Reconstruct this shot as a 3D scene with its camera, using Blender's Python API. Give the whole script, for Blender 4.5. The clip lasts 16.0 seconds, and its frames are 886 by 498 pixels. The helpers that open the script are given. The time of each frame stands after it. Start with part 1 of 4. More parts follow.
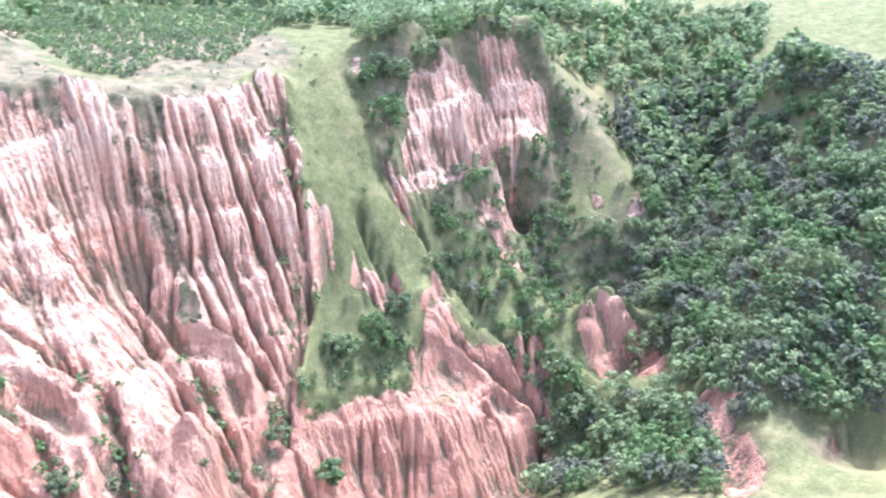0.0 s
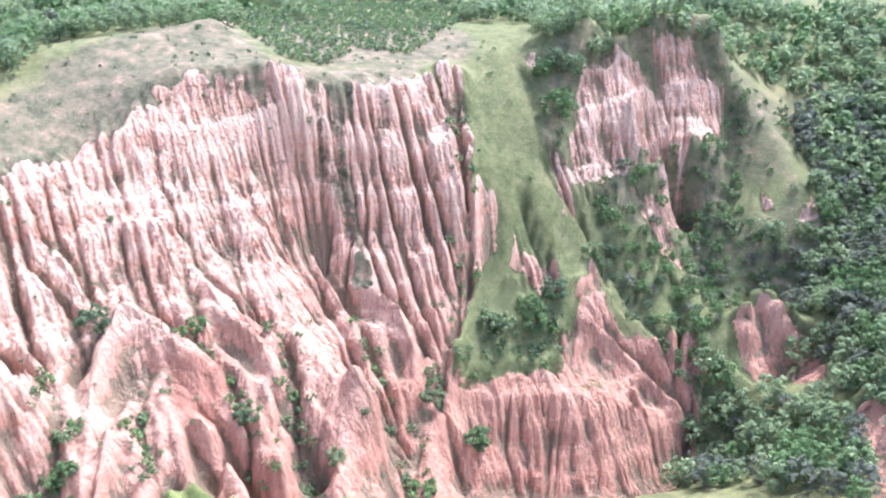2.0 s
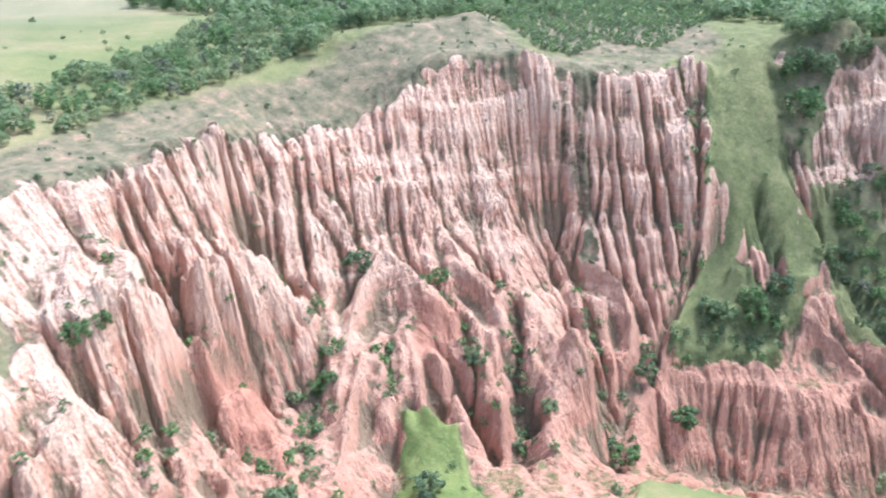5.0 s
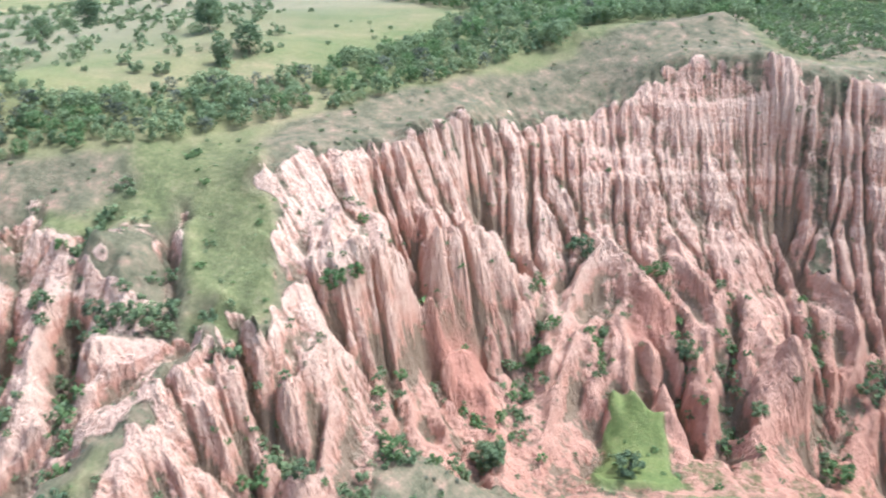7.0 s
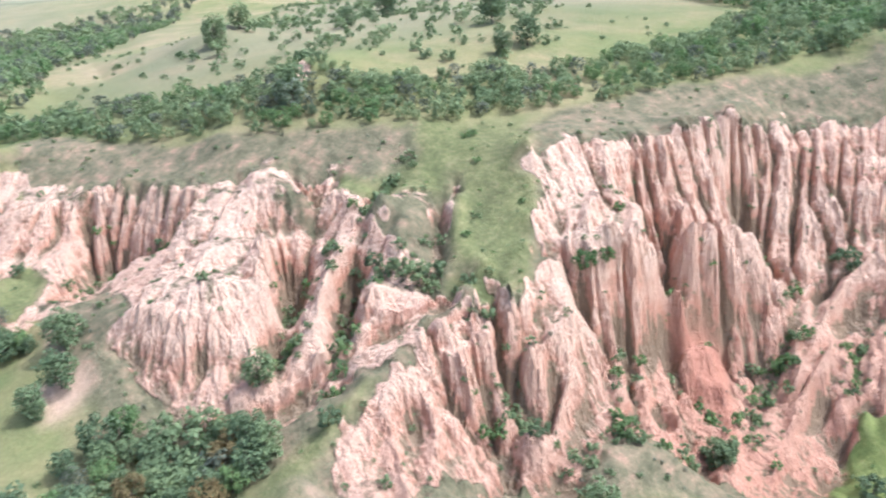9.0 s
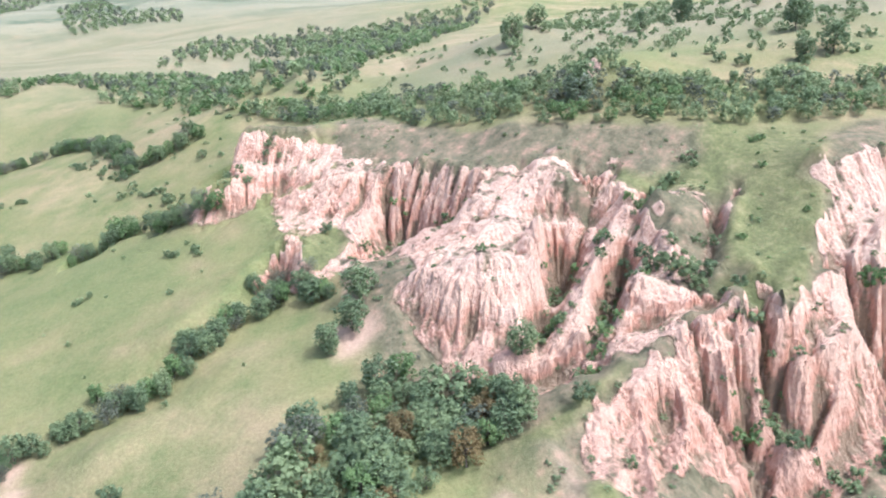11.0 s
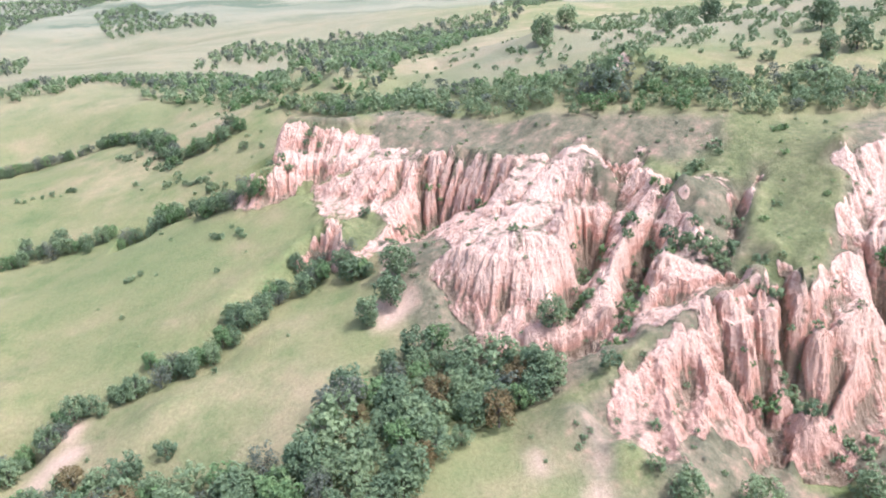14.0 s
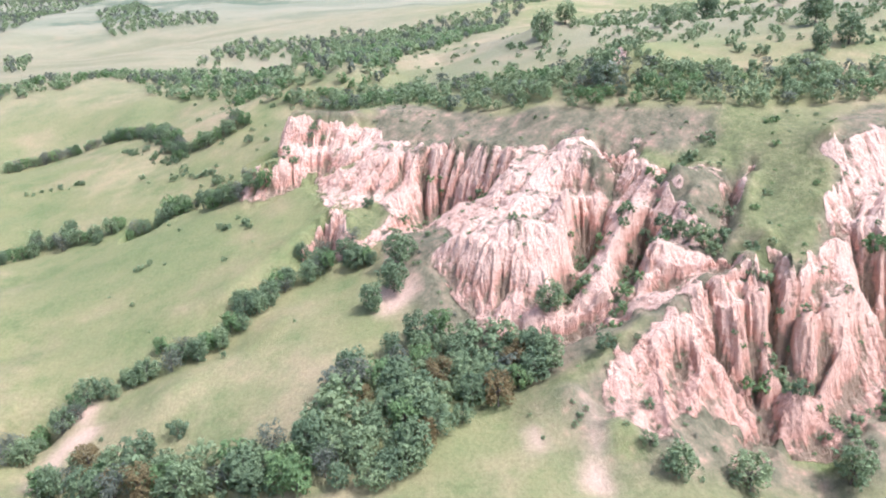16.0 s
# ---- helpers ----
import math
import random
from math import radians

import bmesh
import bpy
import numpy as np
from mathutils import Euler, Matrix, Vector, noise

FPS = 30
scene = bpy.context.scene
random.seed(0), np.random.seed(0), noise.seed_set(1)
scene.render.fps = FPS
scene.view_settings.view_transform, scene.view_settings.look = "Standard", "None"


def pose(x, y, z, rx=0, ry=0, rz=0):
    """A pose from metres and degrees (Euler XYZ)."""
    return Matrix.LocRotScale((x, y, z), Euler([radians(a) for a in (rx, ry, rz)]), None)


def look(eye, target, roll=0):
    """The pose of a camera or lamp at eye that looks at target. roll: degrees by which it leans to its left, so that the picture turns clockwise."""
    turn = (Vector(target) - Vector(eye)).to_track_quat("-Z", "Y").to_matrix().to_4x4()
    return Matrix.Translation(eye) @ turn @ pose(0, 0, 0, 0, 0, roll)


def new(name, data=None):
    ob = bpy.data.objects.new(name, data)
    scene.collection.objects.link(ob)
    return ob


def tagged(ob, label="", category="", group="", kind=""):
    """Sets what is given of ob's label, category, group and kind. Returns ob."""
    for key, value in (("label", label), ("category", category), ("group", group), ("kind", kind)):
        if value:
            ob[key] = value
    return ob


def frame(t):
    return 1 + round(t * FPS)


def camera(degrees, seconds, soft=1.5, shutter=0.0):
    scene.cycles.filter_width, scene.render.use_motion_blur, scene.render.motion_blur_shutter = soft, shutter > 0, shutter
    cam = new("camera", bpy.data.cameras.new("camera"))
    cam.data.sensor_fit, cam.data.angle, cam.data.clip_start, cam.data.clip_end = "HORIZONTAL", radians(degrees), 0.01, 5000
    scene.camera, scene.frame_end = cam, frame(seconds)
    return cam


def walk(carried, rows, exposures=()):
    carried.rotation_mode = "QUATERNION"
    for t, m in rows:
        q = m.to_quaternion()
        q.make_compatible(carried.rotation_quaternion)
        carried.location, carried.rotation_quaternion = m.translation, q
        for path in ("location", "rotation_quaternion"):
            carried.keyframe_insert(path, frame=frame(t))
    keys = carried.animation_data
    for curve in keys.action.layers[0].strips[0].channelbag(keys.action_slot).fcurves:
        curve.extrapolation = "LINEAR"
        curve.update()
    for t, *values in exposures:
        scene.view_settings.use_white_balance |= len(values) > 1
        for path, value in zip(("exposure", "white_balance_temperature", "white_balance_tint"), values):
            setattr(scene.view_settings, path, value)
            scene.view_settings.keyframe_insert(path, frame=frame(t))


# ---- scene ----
cam = camera(56.43, 16.0, 2.0, 0.5)
# seconds, x, y, z, heading, pitch, roll
PATH = [
    (0.0, -0.00, 0.00, 140.00, -0.00, -19.86, 0.18),
    (0.5, 1.09, -2.99, 139.95, 3.65, -19.87, 0.12),
    (1.0, 2.23, -6.16, 140.08, 7.08, -19.92, 0.06),
    (1.5, 3.33, -9.32, 140.24, 9.97, -19.97, -0.01),
    (2.0, 4.36, -12.59, 140.33, 12.57, -19.99, -0.02),
    (2.5, 5.14, -16.08, 140.36, 14.98, -20.00, -0.06),
    (3.0, 5.72, -19.56, 140.30, 17.34, -20.01, -0.03),
    (5.5, 13.90, -36.59, 139.53, 33.17, -19.82, -0.18),
    (6.0, 15.43, -39.69, 139.75, 37.10, -19.86, -0.12),
    (6.5, 17.10, -42.68, 139.95, 41.22, -19.90, -0.01),
    (7.0, 18.87, -45.17, 140.20, 45.45, -19.98, 0.05),
    (7.5, 20.81, -47.37, 140.30, 49.70, -20.05, 0.01),
    (8.0, 22.86, -49.38, 140.41, 53.99, -20.15, -0.01),
    (8.5, 25.15, -51.39, 140.54, 58.69, -20.20, -0.07),
    (9.0, 27.57, -53.16, 140.70, 63.62, -20.24, -0.03),
    (9.5, 29.61, -54.47, 140.59, 68.94, -20.23, -0.06),
    (10.0, 31.56, -55.64, 140.28, 75.60, -20.21, -0.03),
    (12.5, 44.05, -60.17, 135.96, 84.99, -19.45, 0.00),
    (13.0, 45.70, -60.83, 135.77, 84.87, -19.26, 0.02),
    (13.5, 47.19, -61.27, 135.65, 84.81, -19.21, 0.02),
    (14.0, 48.60, -61.49, 135.56, 84.75, -19.12, 0.07),
    (14.5, 50.06, -61.67, 135.52, 84.76, -19.14, 0.05),
    (15.0, 51.70, -61.90, 135.43, 84.75, -19.18, 0.05),
    (15.5, 53.62, -62.08, 135.44, 84.78, -19.24, 0.06),
    (16.0, 55.56, -62.30, 135.36, 84.81, -19.28, 0.04),
]
walk(cam, [(t, pose(x, y, z, 90 + pitch, 0, yaw) @ pose(0, 0, 0, 0, 0, roll)) for t, x, y, z, yaw, pitch, roll in PATH],
     [(0.0, 2.12, 5000, 10), (3.0, 1.7, 5050, 7), (5.5, 1.37, 5000, 0), (8.0, 1.15, 5150, 1), (10.0, 1.2, 5250, 4), (12.0, 1.22, 5200, 8), (16.0, 1.24, 5200, 11)])

# ---- world and sun ----
SUN_AZIMUTH, SUN_HEIGHT = 60.0, 62.0      # degrees from +x towards +y, and above the horizon
world = bpy.data.worlds.new("sky")
scene.world = world
world.use_nodes = True
wn = world.node_tree.nodes
sky = wn.new("ShaderNodeTexSky")
sky.sky_type = "NISHITA"
sky.sun_disc = False
sky.sun_elevation = radians(SUN_HEIGHT)
sky.sun_rotation = radians(90.0 - SUN_AZIMUTH)
sky.dust_density = 6.0
sky.ozone_density = 0.4
world.node_tree.links.new(sky.outputs[0], wn["Background"].inputs[0])
wn["Background"].inputs[1].default_value = 0.15
sun = new("sun", bpy.data.lights.new("sun", "SUN"))
sun.data.energy = 2.2
sun.data.angle = radians(0.6)
sun.data.color = (1.0, 0.96, 0.9)
sun_way = Vector((math.cos(radians(SUN_AZIMUTH)) * math.cos(radians(SUN_HEIGHT)),
                  math.sin(radians(SUN_AZIMUTH)) * math.cos(radians(SUN_HEIGHT)), math.sin(radians(SUN_HEIGHT))))
sun.matrix_world = look((0, 0, 400), Vector((0, 0, 400)) - sun_way)

# ---- materials ----


def material(name, rough=0.9, spec=0.2):
    m = bpy.data.materials.new(name)
    m.use_nodes = True
    b = m.node_tree.nodes["Principled BSDF"]
    b.inputs["Roughness"].default_value = rough
    b.inputs["Specular IOR Level"].default_value = spec
    return m, m.node_tree, b


def node(tree, kind, **inputs):
    n = tree.nodes.new("ShaderNode" + kind)
    for k, v in inputs.items():
        n.inputs[k].default_value = v
    return n


def noise_node(tree, where, scale, detail=5.0, rough=0.6, stretch=(1, 1, 1)):
    m = node(tree, "Mapping")
    m.inputs["Scale"].default_value = stretch
    tree.links.new(where, m.inputs[0])
    n = node(tree, "TexNoise", Scale=scale, Detail=detail, Roughness=rough)
    tree.links.new(m.outputs[0], n.inputs["Vector"])
    return n.outputs["Fac"]


def ramp(tree, fac, *stops):
    r = node(tree, "ValToRGB")
    e = r.color_ramp.elements
    while len(e) < len(stops):
        e.new(0.5)
    for k, (p, c) in enumerate(stops):
        e[k].position = p
        e[k].color = (*c, 1) if len(c) == 3 else c
    tree.links.new(fac, r.inputs[0])
    return r.outputs[0]


def mix(tree, fac, a, b, mode="MIX"):
    n = tree.nodes.new("ShaderNodeMix")
    n.data_type, n.blend_type = "RGBA", mode
    for v, s in ((fac, n.inputs[0]), (a, n.inputs[6]), (b, n.inputs[7])):
        if isinstance(v, (int, float)):
            s.default_value = v
        elif isinstance(v, tuple):
            s.default_value = (*v, 1)
        else:
            tree.links.new(v, s)
    return n.outputs[2]


def bump(tree, b, height, strength, distance):
    n = node(tree, "Bump", Strength=strength, Distance=distance)
    tree.links.new(height, n.inputs["Height"])
    tree.links.new(n.outputs[0], b.inputs["Normal"])


def place(tree):
    return node(tree, "NewGeometry").outputs["Position"]


def field(tree, name):
    a = node(tree, "Attribute")
    a.attribute_name = name
    return a.outputs["Fac"]


def both(tree, a, b, how="ADD"):
    s = node(tree, "Math")
    s.operation = how
    for v, k in ((a, 0), (b, 1)):
        if isinstance(v, (int, float)):
            s.inputs[k].default_value = v
        else:
            tree.links.new(v, s.inputs[k])
    return s.outputs[0]


def grass_colour(tree, p):
    wide = noise_node(tree, p, 0.014, 5, 0.55)
    near = noise_node(tree, p, 0.10, 6, 0.65)
    fine = noise_node(tree, p, 1.1, 5, 0.75)
    c = ramp(tree, wide, (0.30, (0.150, 0.155, 0.065)), (0.46, (0.196, 0.176, 0.081)), (0.58, (0.264, 0.209, 0.115)), (0.70, (0.330, 0.240, 0.150)))
    c = mix(tree, ramp(tree, near, (0.40, (0, 0, 0)), (0.75, (0.65, 0.65, 0.65))), c, (0.120, 0.141, 0.056))
    c = mix(tree, ramp(tree, noise_node(tree, p, 0.045, 5, 0.7), (0.50, (0, 0, 0)), (0.66, (0.6, 0.6, 0.6))), c, (0.095, 0.125, 0.045))
    dry = ramp(tree, noise_node(tree, p, 0.22, 6, 0.7), (0.34, (0.085, 0.080, 0.048)), (0.46, (0.135, 0.118, 0.073)), (0.57, (0.198, 0.150, 0.098)), (0.69, (0.335, 0.205, 0.148)))
    c = mix(tree, both(tree, field(tree, "dry"), 0.85, "MULTIPLY"), c, ramp(tree, noise_node(tree, p, 0.008, 5, 0.6), (0.35, (0.158, 0.146, 0.083)), (0.55, (0.228, 0.194, 0.122)), (0.7, (0.172, 0.162, 0.096))))
    c = mix(tree, both(tree, field(tree, "fields"), 0.85, "MULTIPLY"), c, ramp(tree, noise_node(tree, p, 0.004, 3, 0.5), (0.40, (0.165, 0.165, 0.110)), (0.6, (0.225, 0.205, 0.140))))
    copse = ramp(tree, noise_node(tree, p, 0.0022, 8, 0.7), (0.52, (0, 0, 0)), (0.57, (0.85, 0.85, 0.85)))
    c = mix(tree, both(tree, copse, field(tree, "fields"), "MULTIPLY"), c, (0.088, 0.105, 0.064))
    c = mix(tree, ramp(tree, noise_node(tree, p, 0.028, 6, 0.65), (0.54, (0, 0, 0)), (0.72, (0.45, 0.45, 0.45))), c, (0.270, 0.190, 0.115))
    lush = ramp(tree, noise_node(tree, p, 0.22, 8, 0.8), (0.36, (0.085, 0.092, 0.040)), (0.47, (0.132, 0.136, 0.058)), (0.55, (0.172, 0.164, 0.074)), (0.66, (0.235, 0.195, 0.108)))
    lush = mix(tree, ramp(tree, both(tree, both(tree, field(tree, "rib"), 0.22, "MULTIPLY"), noise_node(tree, p, 0.9, 6, 0.75)), (0.36, (0.5, 0.5, 0.5)), (0.56, (0, 0, 0))), lush, (0.066, 0.074, 0.036))
    c = mix(tree, both(tree, field(tree, "lush"), 0.9, "MULTIPLY"), c, lush)
    c = mix(tree, field(tree, "scrub"), c, dry)
    c = mix(tree, both(tree, field(tree, "fresh"), 0.5, "MULTIPLY"), c, ramp(tree, noise_node(tree, p, 0.3, 6, 0.7), (0.35, (0.105, 0.150, 0.035)), (0.65, (0.190, 0.215, 0.060))))
    c = mix(tree, both(tree, field(tree, "soil"), 0.75, "MULTIPLY"), c, (0.477, 0.314, 0.242))
    return mix(tree, 0.5, c, ramp(tree, fine, (0.25, (0.28, 0.28, 0.28)), (0.75, (0.8, 0.8, 0.8))), "OVERLAY"), fine


def rock_colour(tree, p):
    low = noise_node(tree, p, 0.03, 3, 0.5)
    bands = noise_node(tree, p, 0.10, 5, 0.6, (0.10, 0.10, 2.4))
    thin = noise_node(tree, p, 0.5, 4, 0.6, (0.08, 0.08, 2.6))
    blotch = noise_node(tree, p, 0.35, 6, 0.7, (1, 1, 0.4))
    runs = noise_node(tree, p, 1.6, 5, 0.65, (1, 1, 0.07))
    grain = noise_node(tree, p, 1.3, 6, 0.75)
    c = ramp(tree, bands, (0.30, (0.530, 0.261, 0.187)), (0.45, (0.610, 0.352, 0.259)), (0.56, (0.655, 0.420, 0.317)), (0.72, (0.580, 0.314, 0.229)))
    c = mix(tree, ramp(tree, low, (0.42, (0, 0, 0)), (0.62, (0.55, 0.55, 0.55))), c, (0.670, 0.454, 0.348))
    up = node(tree, "SeparateXYZ")
    tree.links.new(p, up.inputs[0])
    height = both(tree, up.outputs[2], both(tree, noise_node(tree, p, 0.025, 4, 0.6), 46.0, "MULTIPLY"))
    bed = node(tree, "MapRange")
    tree.links.new(height, bed.inputs[0])
    bed.inputs[1].default_value, bed.inputs[2].default_value = 46.0, 96.0
    c = mix(tree, ramp(tree, thin, (0.60, (0, 0, 0)), (0.68, (0.5, 0.5, 0.5))), c, (0.440, 0.198, 0.137))
    # pale silt on crests, gentler ground; raw steep faces reddened, their shade painted in
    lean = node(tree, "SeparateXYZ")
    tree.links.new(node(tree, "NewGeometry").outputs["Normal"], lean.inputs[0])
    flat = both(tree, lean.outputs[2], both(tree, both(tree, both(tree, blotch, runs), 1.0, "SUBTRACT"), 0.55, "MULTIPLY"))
    # hollows between ribs go redder, ribs paler: light on the flutes put into colour
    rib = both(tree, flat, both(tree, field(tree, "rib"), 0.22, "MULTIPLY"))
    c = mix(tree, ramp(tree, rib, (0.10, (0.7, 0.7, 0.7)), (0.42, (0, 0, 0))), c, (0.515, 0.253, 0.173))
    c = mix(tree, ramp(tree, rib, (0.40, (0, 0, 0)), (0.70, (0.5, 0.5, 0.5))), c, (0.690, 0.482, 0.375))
    c = mix(tree, ramp(tree, bed.outputs[0], (0.0, (0.92, 0.92, 0.92)), (0.4, (0.6, 0.6, 0.6)), (0.85, (0, 0, 0))), c, ramp(tree, blotch, (0.3, (0.400, 0.183, 0.127)), (0.7, (0.560, 0.304, 0.218))))
    # dry tufts in the gullies, and the shade of hollows painted dark
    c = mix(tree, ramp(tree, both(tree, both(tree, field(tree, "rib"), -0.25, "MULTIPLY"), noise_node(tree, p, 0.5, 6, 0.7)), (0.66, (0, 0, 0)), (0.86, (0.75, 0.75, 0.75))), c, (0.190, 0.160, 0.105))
    c = mix(tree, both(tree, field(tree, "slab"), 0.8, "MULTIPLY"), c, ramp(tree, blotch, (0.3, (0.400, 0.170, 0.118)), (0.7, (0.500, 0.238, 0.170))))
    return mix(tree, 0.45, c, ramp(tree, both(tree, both(tree, grain, runs), 0.5, "MULTIPLY"), (0.30, (0.27, 0.27, 0.27)), (0.70, (0.75, 0.75, 0.75))), "OVERLAY"), grain


def land_material(name, relief):
    m, tree, b = material(name, 0.93, 0.12)
    p = place(tree)
    g, fine = grass_colour(tree, p)
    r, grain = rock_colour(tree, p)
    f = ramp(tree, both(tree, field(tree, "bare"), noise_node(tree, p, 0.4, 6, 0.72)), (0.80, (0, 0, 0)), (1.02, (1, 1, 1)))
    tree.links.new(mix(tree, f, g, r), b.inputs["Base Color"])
    rills = noise_node(tree, p, 1.0, 5, 0.65, (1, 1, 0.14))
    cuts = both(tree, both(tree, rills, f, "MULTIPLY"), 2.2, "MULTIPLY")
    bump(tree, b, both(tree, both(tree, fine, grain), cuts), relief, 1.0)
    return m


GRASS, ROCK = land_material("grassland", 0.55), land_material("red_clay_rock", 0.8)

# ---- the land: crests, edges and beds of the valley, in metres ----
FORMS = []


def crest(name, *points):
    FORMS.append((name, points))


crest("back_plateau", (-300, 300, 120), (-170, 420, 122), (-60, 470, 122), (60, 480, 121), (180, 440, 119), (260, 330, 114))
crest("back_plateau", (-420, 240, 124), (-520, 360, 130), (-300, 620, 130), (100, 700, 130), (420, 520, 126), (420, 250, 112))
crest("main_rim", (-146, 146, 93.3), (-130, 168, 93.2), (-124, 176, 98), (-119, 187, 107.4), (-107, 198, 109.3), (-94, 205, 108.5), (-86, 205, 101.5), (-79, 216, 105.3), (-67, 223, 102.3), (-45, 248, 102.3))
crest("main_rim", (-145, 57, 95.2), (-141, 76, 94.2), (-138, 99, 93.2), (-138, 117, 93.2), (-145, 146, 93.4), (-137, 156, 93.9))
crest("upper_edge", (-154, 188, 113.9), (-145, 199, 116.1), (-133, 216, 116.9), (-123, 230, 120.4))
crest("upper_edge", (-170, 61, 96), (-168, 75, 98.9), (-168, 99, 100.4), (-162, 129, 101.9), (-159, 168, 106.7), (-155, 189, 111.3))
crest("head_slope", (-103, 221, 112.1), (-87, 229, 106.3), (-70, 252, 107.3))
crest("green_spur", (-55, 293, 114.5), (-40, 265, 107.8), (-30, 253, 93.1), (-24, 245, 78.3), (-18, 237, 66), (-10, 235, 52.3), (-4, 227, 42.3), (-1, 220, 35.4))
crest("green_spur_flank", (-43, 248, 98.8), (-35, 229, 75.9), (-34, 218, 51.7), (-34, 202, 37.5), (-36, 188, 29.2))
crest("spur_gully", (-48, 240, 94.4), (-40, 218, 69.3), (-40, 209, 49), (-41, 191, 37.9), (-43, 178, 26.3), (-44, 164, 16.2), (-42, 152, 9.5))
crest("buttress_crest", (-3, 219, 34.7), (6, 220, 27.8), (17, 216, 17.9), (27, 217, 9.3))
crest("buttress_shoulder", (-10, 211, 29.8), (-23, 198, 26.4), (-34, 187, 22.9), (-40, 179, 21.8))
crest("buttress_edge", (-34, 187, 21.4), (-24, 197, 25.2), (-15, 200, 23.8), (-5, 199, 19.5), (4, 197, 14), (11, 205, 15.6), (23, 213, 7.8), (29, 215, 2.9))
crest("buttress_foot", (-30, 170, 1), (-19, 179, -4.3), (-11, 182, -5), (-1, 183, -4.3), (6, 184, -3.3), (13, 189, -5.4), (25, 201, -8.6), (30, 207, -9.8))
crest("spur_c", (-79, 193, 57.5), (-72, 188, 51.4), (-59, 175, 42.9), (-53, 166, 27.6), (-46, 159, 15.7), (-41, 152, 8.1))
crest("spur_d", (-64, 190, 51.6), (-53, 189, 47.8), (-47, 183, 37.2), (-46, 178, 29.4))
crest("gully_cd", (-64, 183, 49), (-55, 171, 35.1), (-50, 167, 24))
crest("gully_bc", (-76, 160, 53.4), (-69, 150, 41.8), (-64, 141, 30.5), (-58, 130, 20.9))
crest("spur_b", (-93, 158, 63.5), (-84, 152, 57.6), (-77, 152, 52.1), (-72, 149, 43.5), (-71, 142, 37.7))
crest("gully_ab", (-94, 145, 59.1), (-82, 143, 48.1), (-75, 137, 39.7), (-66, 130, 30.1))
crest("spur_a", (-105, 141, 64), (-106, 133, 58.4), (-103, 123, 51.5), (-99, 114, 45.5), (-96, 106, 39.6))
crest("spur_a_side", (-105, 141, 64), (-98, 143, 59.7), (-83, 143, 50.9), (-83, 139, 45.3))
crest("low_ridge", (-85, 131, 43.3), (-77, 129, 38.4), (-69, 124, 30.6), (-65, 122, 25.1))
crest("gully_a", (-113, 123, 59), (-107, 114, 50), (-103, 104, 42.3))
crest("spur_z", (-134, 117, 68.4), (-127, 118, 64.9), (-119, 116, 59.5), (-112, 110, 51.2))
crest("hollow_green", (-82, 113, 35.9), (-77, 131, 22.4), (-66, 126, 9.4))
crest("hollow_green", (-80, 108, 25.1), (-76, 99, 20.3))
crest("wall_foot", (-111, 116, 63), (-105, 111, 50.7), (-101, 103, 36.5), (-89, 81, 33.8))
crest("wall_ledge", (-119, 52, 78.7), (-114, 60, 77.6), (-116, 76, 71), (-117, 90, 67.3), (-118, 108, 71.7), (-112, 112, 64.1))
crest("butte_top", (-9, 277, 104.6), (-2, 289, 107.1), (7, 294, 107.5), (15, 298, 106.5), (24, 304, 105.3), (33, 310, 101.4))
crest("butte_foot", (-9, 252, 68.9), (1, 256, 67.8), (12, 265, 70.6), (19, 275, 76.1))
crest("butte_foot", (25, 280, 75.5), (37, 290, 74.4))
crest("butte_gully", (12, 295, 98.5), (17, 291, 87.3), (21, 286, 77.3), (26, 281, 67.5))
crest("butte_rib", (2, 281, 100.0), (8, 273, 87.3), (10, 266, 78.1))
crest("far_gully", (42, 312, 88.7), (43, 303, 73.7), (42, 291, 59.7), (37, 276, 49.5))
crest("far_hollow", (64, 318, 79.0), (72, 303, 67.8), (77, 284, 54.7))
crest("butte_back", (-26, 276, 112.7), (-13, 278, 115.8), (14, 302, 117.4), (34, 316, 116.8))
crest("sand_slope", (9, 270, 63), (19, 275, 51.1), (27, 280, 32))
crest("far_spur", (36, 311, 107.2), (50, 310, 85.3), (61, 295, 71.2), (66, 287, 64.2), (69, 277, 56.7))
crest("trail_rib", (47, 338, 99.2), (58, 333, 90.3), (66, 326, 82.9))
crest("trail_rib", (81, 364, 95.8), (85, 350, 86.3), (86, 340, 79.0))
crest("pinnacle", (47, 241, 39), (50, 243, 40.9), (53, 243, 39))
crest("pinnacle_side", (43, 233, 31.9), (45, 235, 35.2))
crest("pinnacle_side", (56, 238, 34.4), (59, 237, 29.5))
crest("pinnacle_foot", (40, 227, 21.8), (43, 223, 19.2), (48, 223, 17.3), (57, 227, 16.5), (61, 233, 20.2))
crest("pinnacle_back", (39, 248, 31.5), (54, 257, 25.6), (67, 255, 28.1))
crest("wood_floor", (1, 240, 44), (11, 232, 30.7), (22, 227, 22.8), (33, 222, 11.7), (42, 214, 2.2), (39, 202, -6.3))
crest("wood_floor", (35, 275, 49.4), (34, 264, 32.4), (40, 246, 28.1))
crest("wood_slope", (96, 339, 79.5), (101, 303, 56.8), (80, 268, 42.0), (70, 237, 32.4))
crest("wood_slope", (100, 217, 63.7), (95, 206, 46.2), (80, 189, 33.1))
crest("wood_slope", (118, 297, 107.3), (140, 272, 93.8), (130, 238, 79.6), (109, 203, 47.9), (115, 194, 38.8))
